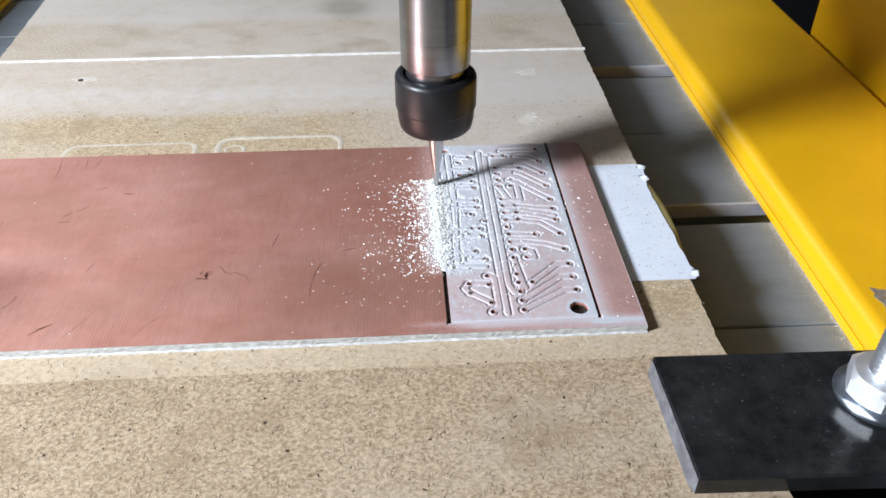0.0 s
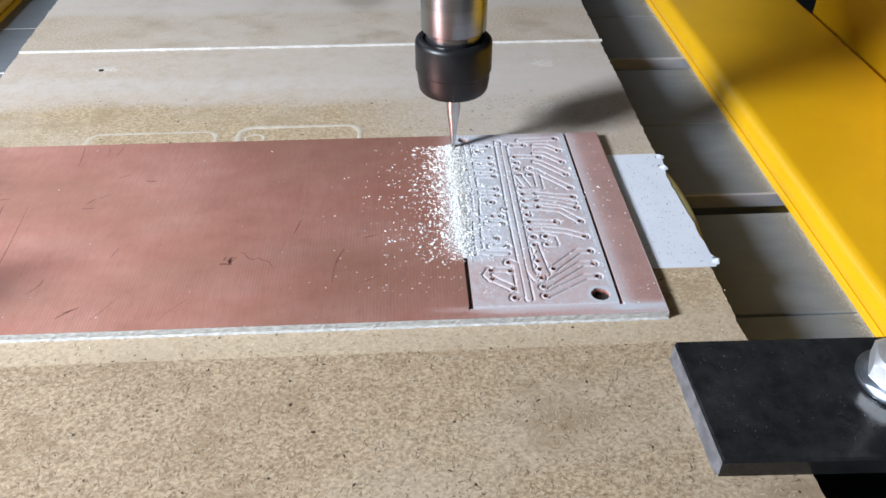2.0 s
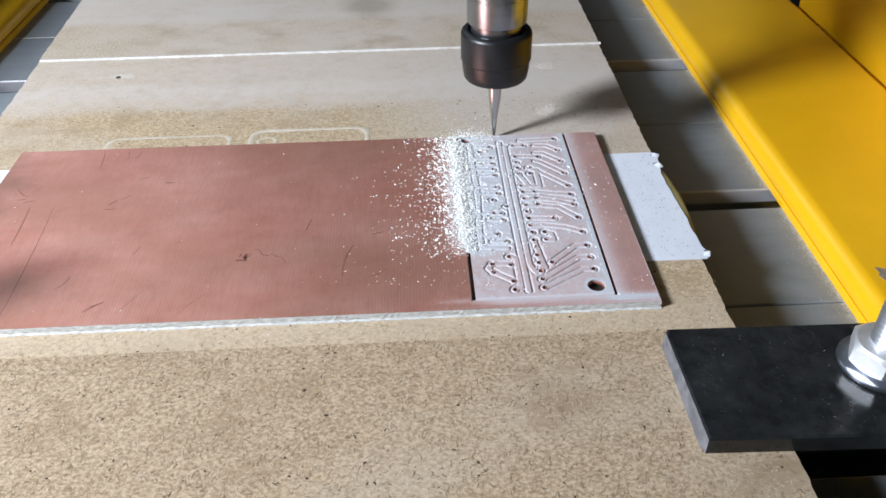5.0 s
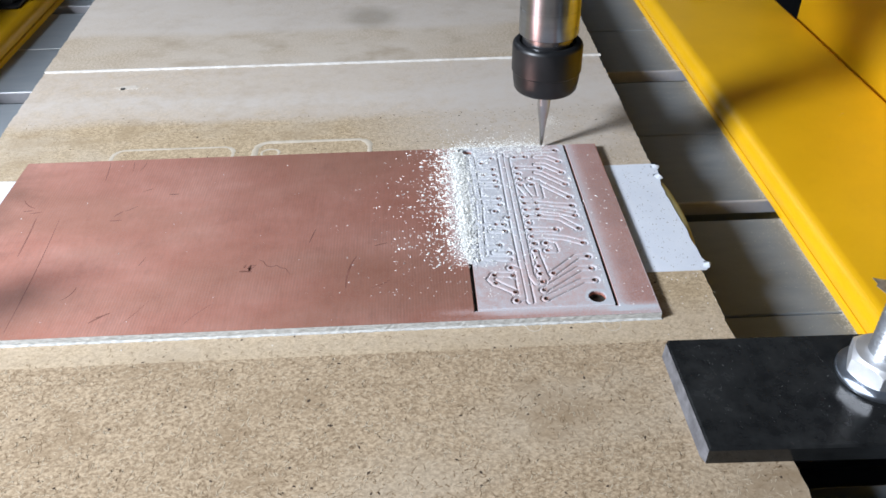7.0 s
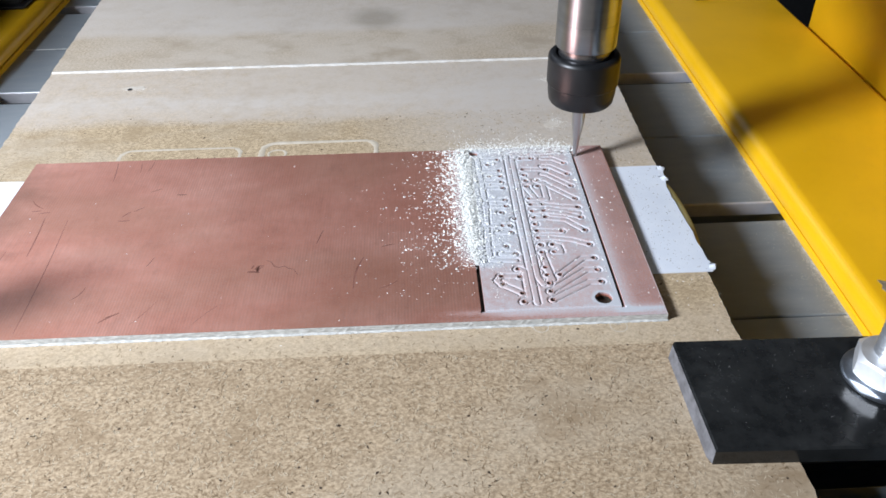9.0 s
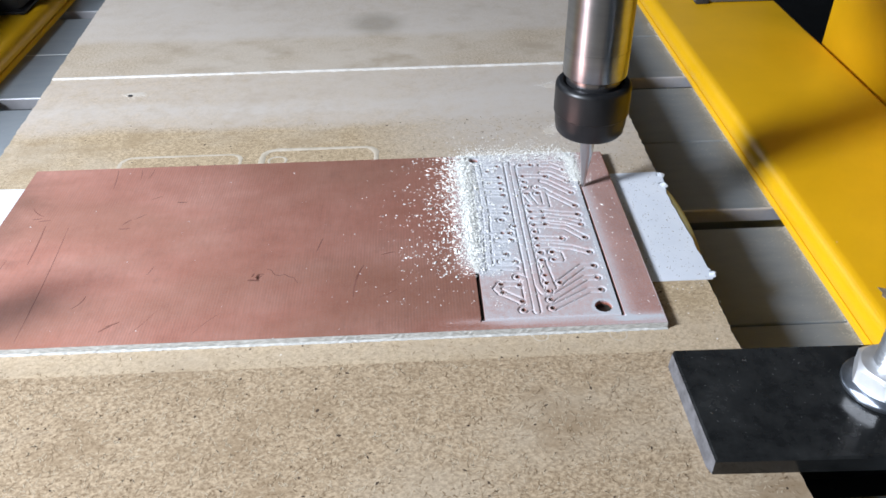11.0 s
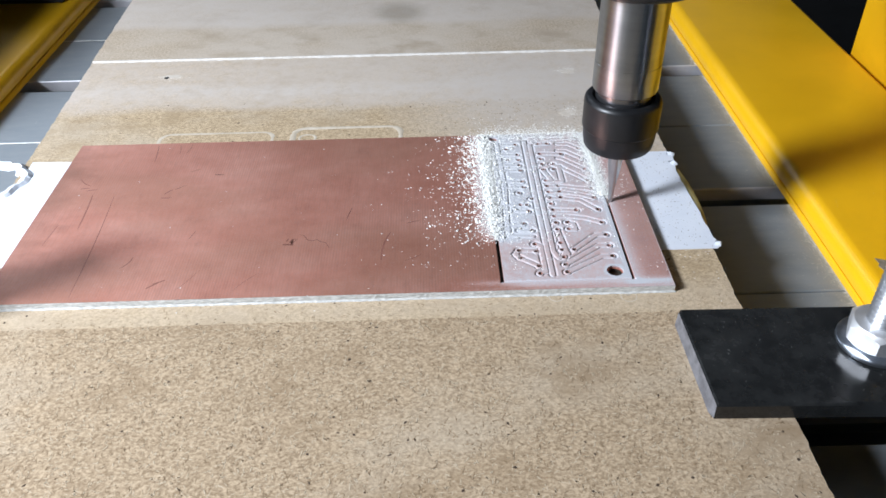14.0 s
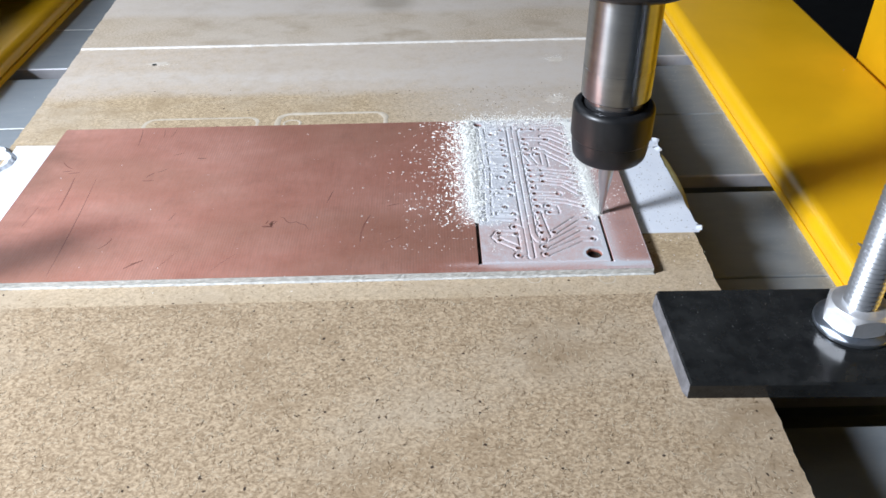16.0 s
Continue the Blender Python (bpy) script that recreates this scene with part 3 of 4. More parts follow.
def circuit_board():
    base = empty("circuit_board", (0, 0, MID))
    up = -MID
    nx, ny = 340, 460
    gx, gy = np.meshgrid(np.linspace(GX0, GX1, nx), np.linspace(GY0, GY1, ny))
    z, dust = board_relief(gx, gy)
    co = np.stack([gx, gy, z + up], -1).reshape(-1, 3)
    idx = np.arange(nx * ny).reshape(ny, nx)
    quads = np.stack([idx[:-1, :-1], idx[:-1, 1:], idx[1:, 1:], idx[1:, :-1]], -1).reshape(-1, 4)
    n0 = len(co)
    rim = np.array([(X0, Y0), (GX0, Y0), (GX1, Y0), (X1, Y0), (X0, Y1), (GX0, Y1), (GX1, Y1), (X1, Y1), (GX0, GY0), (GX1, GY0)])
    co = np.concatenate([co, np.c_[rim, np.full(len(rim), up)]])
    faces = [tuple(q) for q in quads.tolist()] + [(n0, n0 + 1, n0 + 5, n0 + 4), (n0 + 2, n0 + 3, n0 + 7, n0 + 6), (n0 + 1, n0 + 2, n0 + 9, n0 + 8)]
    me = bpy.data.meshes.new("copper_face")
    me.from_pydata((co * CM).tolist(), [], faces)
    a = me.attributes.new("dust", "FLOAT", "POINT")
    a.data.foreach_set("value", np.r_[dust.ravel(), np.where(rim[:, 0] < GX1 - 0.1, 0.0, 0.5) * (rim[:, 1] < 1)].astype(np.float32))
    me.materials.append(COPPER)
    ob = new("copper_face", me)
    ob.parent = base
    tagged(ob, "copper face with isolated tracks and drilled pads")
    # the laminate under it: a ragged cut edge all round
    bm = bmesh.new()
    rnd = random.Random(8)
    loop = []
    corners = [(X0, Y0), (X1, Y0), (X1, Y1), (X0, Y1)]
    for (ax, ay), (bx, by) in zip(corners, corners[1:] + corners[:1]):
        n = int(math.hypot(bx - ax, by - ay) / 0.06)
        loop += [(ax + (bx - ax) * k / n, ay + (by - ay) * k / n) for k in range(n)]
    cx, cy = (X0 + X1) / 2, (Y0 + Y1) / 2
    levels = (0.004, 0.035, 0.1, up - 0.002)
    rings = []
    for i, lz in enumerate(levels):
        ring = []
        for x, y in loop:
            j = (rnd.uniform(-0.04, -0.025), rnd.uniform(-0.004, 0.006), rnd.uniform(-0.002, 0.008), 0.0)[i]
            ring.append(bm.verts.new((x + math.copysign(j, x - cx) * (x in (X0, X1)), y + math.copysign(j, y - cy) * (y in (Y0, Y1)), lz)))
        rings.append(ring)
    for a2, b2 in zip(rings, rings[1:]):
        for i in range(len(loop)):
            bm.faces.new((a2[i], a2[(i + 1) % len(loop)], b2[(i + 1) % len(loop)], b2[i]))
    bm.faces.new(rings[0][::-1])
    part("laminate", bm, LAMINATE, base, "pale sawn glass-fibre edge", soft=False)
    # scratches on the bare copper
    scratch = plain("tarnished_scratch", (0.22, 0.085, 0.06), (0.36, 0.16, 0.12), 400, 0.6, 0.3)

    def line(points, w):
        bm2 = bmesh.new()
        pair = []
        for k, (x, y) in enumerate(points):
            q = points[min(k + 1, len(points) - 1)]
            p = points[max(k - 1, 0)]
            d = Vector((q[0] - p[0], q[1] - p[1])).normalized()
            ww = 0.62 * w * (0.35 + 0.65 * math.sin(math.pi * (k + 0.5) / len(points)))
            pair.append((bm2.verts.new((x - d.y * ww, y + d.x * ww, up + 0.002)), bm2.verts.new((x + d.y * ww, y - d.x * ww, up + 0.002))))
        for (p0, p1), (q0, q1) in zip(pair, pair[1:]):
            bm2.faces.new((p0, q0, q1, p1))
        part("scratch", bm2, scratch, base)

    def arc(x, y, length, turn, bend, w, n=9):
        pts, a2 = [], radians(turn)
        for k in range(n):
            pts.append((x, y))
            x, y = x + length / n * math.cos(a2), y + length / n * math.sin(a2)
            a2 += radians(bend) / n
        line(pts, w)

    for s in ((-6.0, 1.14, 1.15, 92, -30, 0.032), (-6.85, 2.68, 0.55, 78, 0, 0.02), (-12.92, 2.6, 1.6, 92, 6, 0.026), (-13.25, 4.2, 0.3, 10, 0, 0.022),
              (-12.3, 0.2, 4.2, 91, 5, 0.014), (-11.37, 5.85, 0.55, 96, 10, 0.012), (-11.21, 5.9, 0.5, 70, 30, 0.012), (-11.93, 5.5, 0.95, 94, 8, 0.018), (-11.55, 1.1, 0.5, 40, 60, 0.02),
              (-10.8, 0.4, 0.35, 45, -10, 0.035), (-10.7, 0.55, 0.3, 20, 20, 0.03), (-11.3, 3.95, 0.28, 60, -20, 0.03), (-11.35, 3.8, 0.3, -10, 30, 0.026), (-11.1, 4.15, 0.35, 35, 10, 0.016),
              (-10.26, 4.8, 0.26, -10, 20, 0.028), (-10.9, 4.95, 0.3, 30, 0, 0.018), (-5.46, 2.48, 0.32, 25, -20, 0.022), (-5.5, 1.1, 0.5, 20, 30, 0.012), (-13.42, 4.3, 0.24, 0, 20, 0.026),
              (-13.55, 4.75, 0.55, -60, 40, 0.02), (-10.2, 0.3, 0.9, 55, 15, 0.008), (-9.0, 0.25, 0.8, 60, -20, 0.008), (-10.3, 2.1, 0.35, 70, 10, 0.014), (-13.5, 2.0, 0.9, 84, 0, 0.012)):
        arc(*s)
    # a hair stuck in a smear of dirt
    line([(-7.85 + 0.1 * k, 2.15 - 0.25 * min(k / 3, 1) + 0.05 * math.sin(2.1 * k) - 0.3 * max(0, (k - 5) / 2) ** 2) for k in range(8)], 0.018)
    rnd2 = random.Random(15)
    for _ in range(9):
        arc(rnd2.gauss(-8.0, 0.06), rnd2.gauss(1.86, 0.09), rnd2.uniform(0.08, 0.2), rnd2.uniform(0, 180), rnd2.uniform(-60, 60), rnd2.uniform(0.02, 0.05), 5)
    tagged(base, "copper-clad circuit board, one end engraved with tracks", "circuit board")


circuit_board()


# ---- dust ----
def mound(x, y0, y1, wide, high, seed):
    """A low lumpy heap along x, whose rim dips under the surface."""
    rng = np.random.default_rng(seed)
    nx, ny = 22, max(4, int((y1 - y0) / 0.035))
    gx, gy = np.meshgrid(np.linspace(-1, 1, nx), np.linspace(0, 1, ny))
    bump_z = np.exp(-((gx / 0.55) ** 2)) - 0.25
    h = high * bump_z * rng.uniform(0.5, 1.3, gx.shape) + high * 0.25 * rng.normal(size=gx.shape)
    h = np.where(np.abs(gx) > 0.93, -0.03, h)
    side = np.convolve(rng.uniform(0.45, 1.25, ny + 8), np.ones(5) / 5, "valid")[:ny, None]
    ends = np.clip(np.minimum(np.arange(ny) / 5, np.arange(ny)[::-1] + 4) / 5 + 0.12, 0, 1)[:, None] if y1 - y0 > 1 else 1.0
    h = np.where(h > 0, h * ends, h)
    px = x + wide * gx * side * ends + rng.normal(size=gx.shape) * 0.012
    py = y0 + (y1 - y0) * gy + rng.normal(size=gx.shape) * 0.01
    idx = np.arange(nx * ny).reshape(ny, nx)
    quads = np.stack([idx[:-1, :-1], idx[:-1, 1:], idx[1:, 1:], idx[1:, :-1]], -1).reshape(-1, 4)
    return (np.stack([px, py, h], -1).reshape(-1, 3) * CM).tolist(), [tuple(q) for q in quads.tolist()]


def chips(spots, seed, mat=DUST, heap=None):
    """Small ragged flakes: rows of (x, y, z, size), on a heap."""
    rnd = random.Random(seed)
    verts, faces = heap if heap else ([], [])
    for x, y, z, s in spots:
        n = len(verts)
        turn = rnd.uniform(0, 6.3)
        tall = s * rnd.uniform(0.2, 0.55)
        for k in range(4):
            a, r = turn + k * 1.571 + rnd.uniform(-0.4, 0.4), s * rnd.uniform(0.4, 0.75) * (1.5 if k % 2 else 0.75)
            verts.append(((x + r * math.cos(a)) * CM, (y + r * math.sin(a)) * CM, (z + rnd.uniform(-0.3, 0.3) * tall) * CM))
        verts.append(((x + rnd.uniform(-0.3, 0.3) * s) * CM, (y + rnd.uniform(-0.3, 0.3) * s) * CM, (z + tall) * CM))
        faces += [(n, n + 1, n + 4), (n + 1, n + 2, n + 4), (n + 2, n + 3, n + 4), (n + 3, n, n + 4)]
    me = bpy.data.meshes.new("dust")
    me.from_pydata(verts, [], faces)
    me.materials.append(mat)
    return me


def ground_at(x, y):
    return 0.0 if X0 < x < X1 and Y0 < y < Y1 else MID


def dust_pile(x, y0, y1, seed, count, left=1.0, right=1.0, fine=1.0):
    """Powder heaped along the cut at x from y0 to y1, with grit thrown to both sides."""
    rnd = random.Random(seed)
    spots = []
    for _ in range(count):
        y = rnd.uniform(y0, y1)
        if y1 - y0 > 1 and rnd.random() > 0.25 + (y - y0) / 1.4:
            continue
        if rnd.random() < 0.5:
            d = rnd.gauss(0.0, 0.17)
        else:
            d = -rnd.expovariate(2.9) * left if rnd.random() < 0.62 else rnd.expovariate(1.9) * right
        heap = 0.05 * math.exp(-((d / 0.2) ** 2)) * rnd.random() * fine
        size = rnd.uniform(0.012, 0.034) * (1.35 if d < -0.3 else 1.0) * (2.0 if rnd.random() < 0.1 else 1)
        if math.hypot(x + d + 3.23, y - 6.21) > 0.13:
            spots.append((x + d, y, ground_at(x + d, y) + heap, size))
    return spots


def lane(x0, x1, y0, y1, seed, count, spread):
    """Powder thrown up along a cut from (x0, y0) to (x1, y1)."""
    rnd = random.Random(seed)
    spots = []
    for _ in range(count):
        s = rnd.random()
        dx, dy = rnd.gauss(0, spread[0]), rnd.gauss(spread[2], spread[1])
        x, y = x0 + (x1 - x0) * s + dx, y0 + (y1 - y0) * s + dy
        heap = 0.05 * math.exp(-((dx / 0.15) ** 2 + (dy / 0.15) ** 2)) * rnd.random()
        if math.hypot(x + 3.23, y - 6.21) > 0.13:
            spots.append((x, y, ground_at(x, y) + heap, rnd.uniform(0.01, 0.028)))
    return spots


def stuff(name, me, label):
    return tagged(new(name, me), label, "dust", kind="stuff")


stuff("milling_dust", chips(dust_pile(TIP_L, 1.6, 4.95, 21, 4200, 1.0, 1.5), 1, heap=mound(TIP_L - 0.02, 1.75, 4.95, 0.27, 0.03, 6)), "white glass-fibre dust heaped along the cut")
rnd0 = random.Random(77)
stuff("scattered_grit", chips([(x, y, ground_at(x, y), rnd0.uniform(0.008, 0.03)) for x, y in
      [(-3.6 - rnd0.expovariate(1.1), rnd0.uniform(0.7, 6.0)) for _ in range(230)] + [(rnd0.uniform(-0.6, 1.3), rnd0.uniform(0.3, 6.2)) for _ in range(150)]
      + [(rnd0.uniform(-13.5, 1.0), rnd0.uniform(-0.5, 6.2)) for _ in range(60)] + [(-3.3 + min(rnd0.expovariate(0.9), 2.4), rnd0.uniform(0.4, 6.2) ** 0.8 * 1.43) for _ in range(900)]], 2), "sparse white grit scattered over board and tape")
stuff("grey_specks", chips([(rnd0.uniform(0.05, 1.25), rnd0.uniform(1.5, 5.5), MID + 0.022, rnd0.uniform(0.006, 0.026)) for _ in range(300)]
      + [(rnd0.gauss(-0.98, 0.07), rnd0.gauss(-0.02, 0.02), MID, rnd0.uniform(0.01, 0.02)) for _ in range(30)], 5, SPECK), "grey specks on tape and board")
stuff("plate_dust", chips([(rnd0.uniform(0, 3.2), rnd0.uniform(-3.1, -1.05), RAW + 0.336, rnd0.uniform(0.002, 0.007)) for _ in range(220)], 7), "fine pale dust on the black plate")
stuff("rail_dust", chips([(rnd0.uniform(4.65, 8.8), rnd0.uniform(0.8, 10.5), RAIL_TOP + 0.001, rnd0.uniform(0.004, 0.012)) for _ in range(90)], 9), "sparse pale specks on the yellow rail")
stuff("dust_spot", chips([(x, y, MID, rnd0.uniform(0.008, 0.022)) for x, y in
      [(rnd0.gauss(-0.62, 0.16), rnd0.gauss(10.68, 0.12)) for _ in range(170)] + [(rnd0.gauss(-0.9, 0.14), rnd0.gauss(7.95, 0.16)) for _ in range(200)]
      + [(rnd0.gauss(-12.9, 0.25), rnd0.gauss(10.8, 0.1)) for _ in range(60)]], 3), "pale dust spots round old screw holes")
FRESH = []   # (dust, the second at which the cutter throws it up)
SPEED = 0.571


def fresh(me, t):
    FRESH.append((stuff("fresh_dust", me, "fresh white dust thrown up by the cutter"), t))


for k in range(8):
    a, b = 4.95 + 0.2 * k, 4.95 + 0.2 * (k + 1)
    fresh(chips(dust_pile(TIP_L, a, b, 30 + k, 300, 0.8, 0.7), 30 + k, heap=mound(TIP_L - 0.02, a, min(b, 6.2), 0.28, 0.03, 30 + k) if a < 6.1 else None), 0.25 + 0.2 * k / SPEED)
for k in range(10):
    a, b = TIP_L + 0.27 * k, TIP_L + 0.27 * (k + 1)
    fresh(chips(lane(a, b, 6.45, 6.45, 50 + k, 480, (0.12, 0.24, 0.08)) + lane(a, b, 6.75, 6.75, 150 + k, 45, (0.35, 0.42, 0.1)), 50 + k), 3.45 + 0.27 * k / SPEED)
for k in range(16):
    a, b = 6.5 - 0.285 * k, 6.5 - 0.285 * (k + 1)
    fresh(chips(lane(TIP_R - 0.06, TIP_R - 0.06, a, b, 80 + k, 330, (0.14, 0.1, 0.0)) + lane(TIP_R, TIP_R, a, b, 180 + k, 40, (0.42, 0.2, 0.0)), 80 + k, heap=mound(TIP_R - 0.05, b, a, 0.16, 0.02, 80 + k) if a < 6.4 else None), 8.55 + 0.285 * k / SPEED)


# ---- tape ----
def ragged(points, seed, by=0.03, step=0.12):
    rnd = random.Random(seed)
    out = []
    for (ax, ay), (bx, by2) in zip(points, points[1:] + points[:1]):
        n = max(1, int(math.hypot(bx - ax, by2 - ay) / step))
        for k in range(n):
            out.append((ax + (bx - ax) * k / n + rnd.uniform(-by, by), ay + (by2 - ay) * k / n + rnd.uniform(-by, by)))
    return out


def tape_right():
    base = empty("tape_strip", (0, 0, MID))
    outline = [(-0.6, 1.42), (1.32, 1.42), (1.42, 1.55), (1.36, 1.75)]
    outline += ragged([(1.34, 1.8), (1.22, 4.6), (1.28, 4.95), (1.36, 5.5)], 3, 0.02, 0.2)[:18]
    outline += [(1.2, 5.6), (-0.6, 5.58)]
    part("paper", prism(outline, 0.002, 0.02), TAPE, base, soft=False)
    rnd = random.Random(14)
    for x, y, turn, size in ((1.3, 5.46, 65, 0.2), (1.26, 5.0, 20, 0.24), (1.38, 1.58, -20, 0.2)):
        bm = bmesh.new()
        rows = []
        for k in range(6):
            q = -0.5 + k / 5
            lift = (1 - (2 * q) ** 2) * size * 0.22 * rnd.uniform(0.6, 1.1)
            a, out = radians(turn), size * 0.32 * rnd.uniform(0.7, 1.1)
            rows.append([bm.verts.new((x + size * q * -math.sin(a) + w * math.cos(a), y + size * q * math.cos(a) + w * math.sin(a), 0.02 + h)) for w, h in ((-0.08, 0), (out * 0.5, lift), (out, lift * 0.5))])
        for p, q in zip(rows, rows[1:]):
            for i in range(2):
                bm.faces.new((p[i], q[i], q[i + 1], p[i + 1]))
        part("curled_corner", bm, TAPE, base)
    # yellowed film that bulges over the fibreboard's edge
    bm = bmesh.new()
    rings = []
    for k in range(17):
        s = k / 16
        y = 2.1 + 2.85 * s
        out = 0.16 * math.sin(math.pi * s) ** 0.6
        rings.append([bm.verts.new((1.1, y, 0.0)), bm.verts.new((1.24 + out * 0.7, y, -0.005)), bm.verts.new((1.30 + out, y, -0.06)), bm.verts.new((1.29 + out * 0.8, y, -0.22))])
    for a, b in zip(rings, rings[1:]):
        for i in range(3):
            bm.faces.new((a[i], b[i], b[i + 1], a[i + 1]))
    part("film_edge", bm, TAPE_EDGE, base, "yellowed translucent film edge")
    tagged(base, "white tape strip with a torn edge under the board", "tape")


def tape_left():
    base = empty("tape_strip", (0, 0, MID))
    outline = [(-13.5, 1.42), (-13.5, 5.82), (-15.2, 5.88)] + ragged([(-15.25, 5.85), (-15.05, 5.05), (-15.4, 4.2), (-15.2, 1.5)], 6, 0.05, 0.2)[:-21] + [(-15.2, 1.46)]
    part("paper", prism(outline, 0.002, 0.02), TAPE, base, soft=False)
    # crumpled torn lip
    bm = bmesh.new()
    rnd = random.Random(9)
    rings = []
    for k in range(26):
        a = radians(100 - 215 * k / 25)
        x, y = -16.05 + 0.95 * math.cos(a) + rnd.uniform(-0.05, 0.05), 4.95 + 0.85 * math.sin(a) + rnd.uniform(-0.05, 0.05)
        w = 0.12 + 0.07 * rnd.random()
        n = Vector((math.cos(a), math.sin(a)))
        rings.append([bm.verts.new((x + n.x * w * c, y + n.y * w * c, 0.012 + h + rnd.uniform(0, 0.03))) for c, h in ((-1, -0.06), (-0.4, 0.05), (0.3, 0.07), (1, -0.01))])
    for a, b in zip(rings, rings[1:]):
        for i in range(3):
            bm.faces.new((a[i], b[i], b[i + 1], a[i + 1]))
    part("torn_lip", bm, TAPE, base, "crumpled white torn lip", soft=False)
    tagged(base, "white tape strip with a torn lip", "tape")


tape_right()
tape_left()


# ---- clamp in front ----
def hexagon(r, z0, z1, turn, at):
    """A hexagon nut whose corners are chamfered by a cone at both ends."""
    bm = bmesh.new()
    flat, slope, rows = 0.87 * r, 0.75, []
    for k in range(48):
        a = radians(turn + 7.5 * k)
        d = flat / math.cos(radians((7.5 * k) % 60 - 30))
        cut = max(0.0, d - flat) * slope
        rows.append([(flat * 0.95, z0), (d, z0 + cut + 0.03), (d, z1 - cut - 0.03), (flat * 0.95, z1)])
        rows[-1] = [bm.verts.new((at[0] + q * math.cos(a), at[1] + q * math.sin(a), z)) for q, z in rows[-1]]
    for p, q in zip(rows, rows[1:] + rows[:1]):
        for i in range(3):
            bm.faces.new((p[i], q[i], q[i + 1], p[i + 1]))
    bm.faces.new([p[0] for p in rows][::-1])
    bm.faces.new([p[3] for p in rows])
    return bm


BOLT = (3.08, -1.98)


def clamp(stud_top, tip=-0.2, with_shadow_nut=False):
    base = empty("clamp", (0, 0, RAW))
    z0, z1 = 0.004, 0.335
    outline = [(tip, -3.35), (tip - 0.025, -0.98), (tip + 0.03, -0.9), (6.6, -1.0), (6.6, -3.52)]
    cx, cy = 4.0, -2.1
    inset = [(x + (0.035 if x < cx else -0.035), y + (0.035 if y < cy else -0.035)) for x, y in outline]
    bm = bmesh.new()
    rings = [[bm.verts.new((x, y, z)) for x, y in pts] for pts, z in ((outline, z0), (outline, z1 - 0.035), (inset, z1))]
    for p, q in zip(rings, rings[1:]):
        for i in range(5):
            bm.faces.new((p[i], p[(i + 1) % 5], q[(i + 1) % 5], q[i]))
    bm.faces.new(rings[0][::-1])
    bm.faces.new(rings[-1])
    part("plate", bm, BLACK_STEEL, base, "black steel plate", soft=False)
    # ground bevel at the plate's end
    bm = bmesh.new()
    vs = [bm.verts.new(c) for c in ((-0.003, -3.34, z1 - 0.02), (-0.028, -0.98, z1 - 0.02), (-0.06, -1.0, z0), (-0.052, -3.2, z0), (-0.003, -3.34, z0), (-0.028, -0.98, z0))]
    bmesh.ops.translate(bm, vec=(tip, 0, 0), verts=bm.verts)
    for f in ((0, 1, 2, 3), (0, 3, 4), (1, 5, 2), (2, 5, 4, 3)):
        bm.faces.new([vs[i] for i in f])
    part("ground_edge", bm, WORN_EDGE, base, "bright ground edge", soft=False)
    washer = turned([(0.32, z1 + 0.003), (0.66, z1 + 0.003), (0.68, z1 + 0.02), (0.68, z1 + 0.07), (0.66, z1 + 0.09), (0.32, z1 + 0.09)], 48)
    bmesh.ops.translate(washer, vec=(*BOLT, 0), verts=washer.verts)
    part("washer", washer, WASHER, base, "zinc-plated washer")
    part("hex_nut", hexagon(0.58, z1 + 0.092, z1 + 0.52, 2, BOLT), NUT_ZINC, base, "bright zinc hexagon nut")
    # this tall nut is added only to widen the unseen clamp's shadow
    if with_shadow_nut:
        part("shadow_nut", hexagon(0.62, z1 + 0.51, stud_top - 0.2, 12, BOLT), NUT_BLACK, base, "tall dark nut added to widen the clamp's shadow")
    # threaded stud
    r, pitch, z_low, z_high, n = 0.3, 0.1, -0.9, stud_top, 24
    bm = bmesh.new()
    rings = []
    count = int((z_high - z_low) / pitch * 2)
    for k in range(count + 1):
        rr = r if k % 2 else r - 0.04
        rings.append([bm.verts.new((BOLT[0] + rr * math.cos(6.2832 * i / n), BOLT[1] + rr * math.sin(6.2832 * i / n), z_low + pitch / 2 * (k + 2 * i / n))) for i in range(n)])
    for a, b in zip(rings, rings[1:]):
        for i in range(n - 1):
            bm.faces.new((a[i], a[i + 1], b[i + 1], b[i]))
    for k in range(len(rings) - 2):
        bm.faces.new((rings[k][n - 1], rings[k + 2][0], rings[min(k + 3, len(rings) - 1)][0], rings[k + 1][n - 1])) if k + 3 < len(rings) else None
    part("stud", bm, ZINC, base, "threaded zinc stud")
    return tagged(base, "black steel clamp plate with nut and threaded stud", "clamp", "clamps")


clamp(9.0)
# second clamp, out of view, added to shade the board's left end
clamp(3.3, 2.3, True).matrix_basis = pose(-12.6 * CM, -2.4 * CM, RAW * CM, 0, 0, 180)


# made-up dark box that blocks the work lamp from the left rail
def rail_shade_box():
    base = empty("rail_shade_box", (0, 0, -6))
    part("housing", box(-34, -23.8, 5, 40, 0, 11.3, 0.3), DARK, base)
    part("top_strip", box(-25.9, -24.1, 14, 40, 11.32, 11.7, 0.1), DARK, base)
    tagged(base, "dark box added behind the side rail to shade it", "control box")


rail_shade_box()


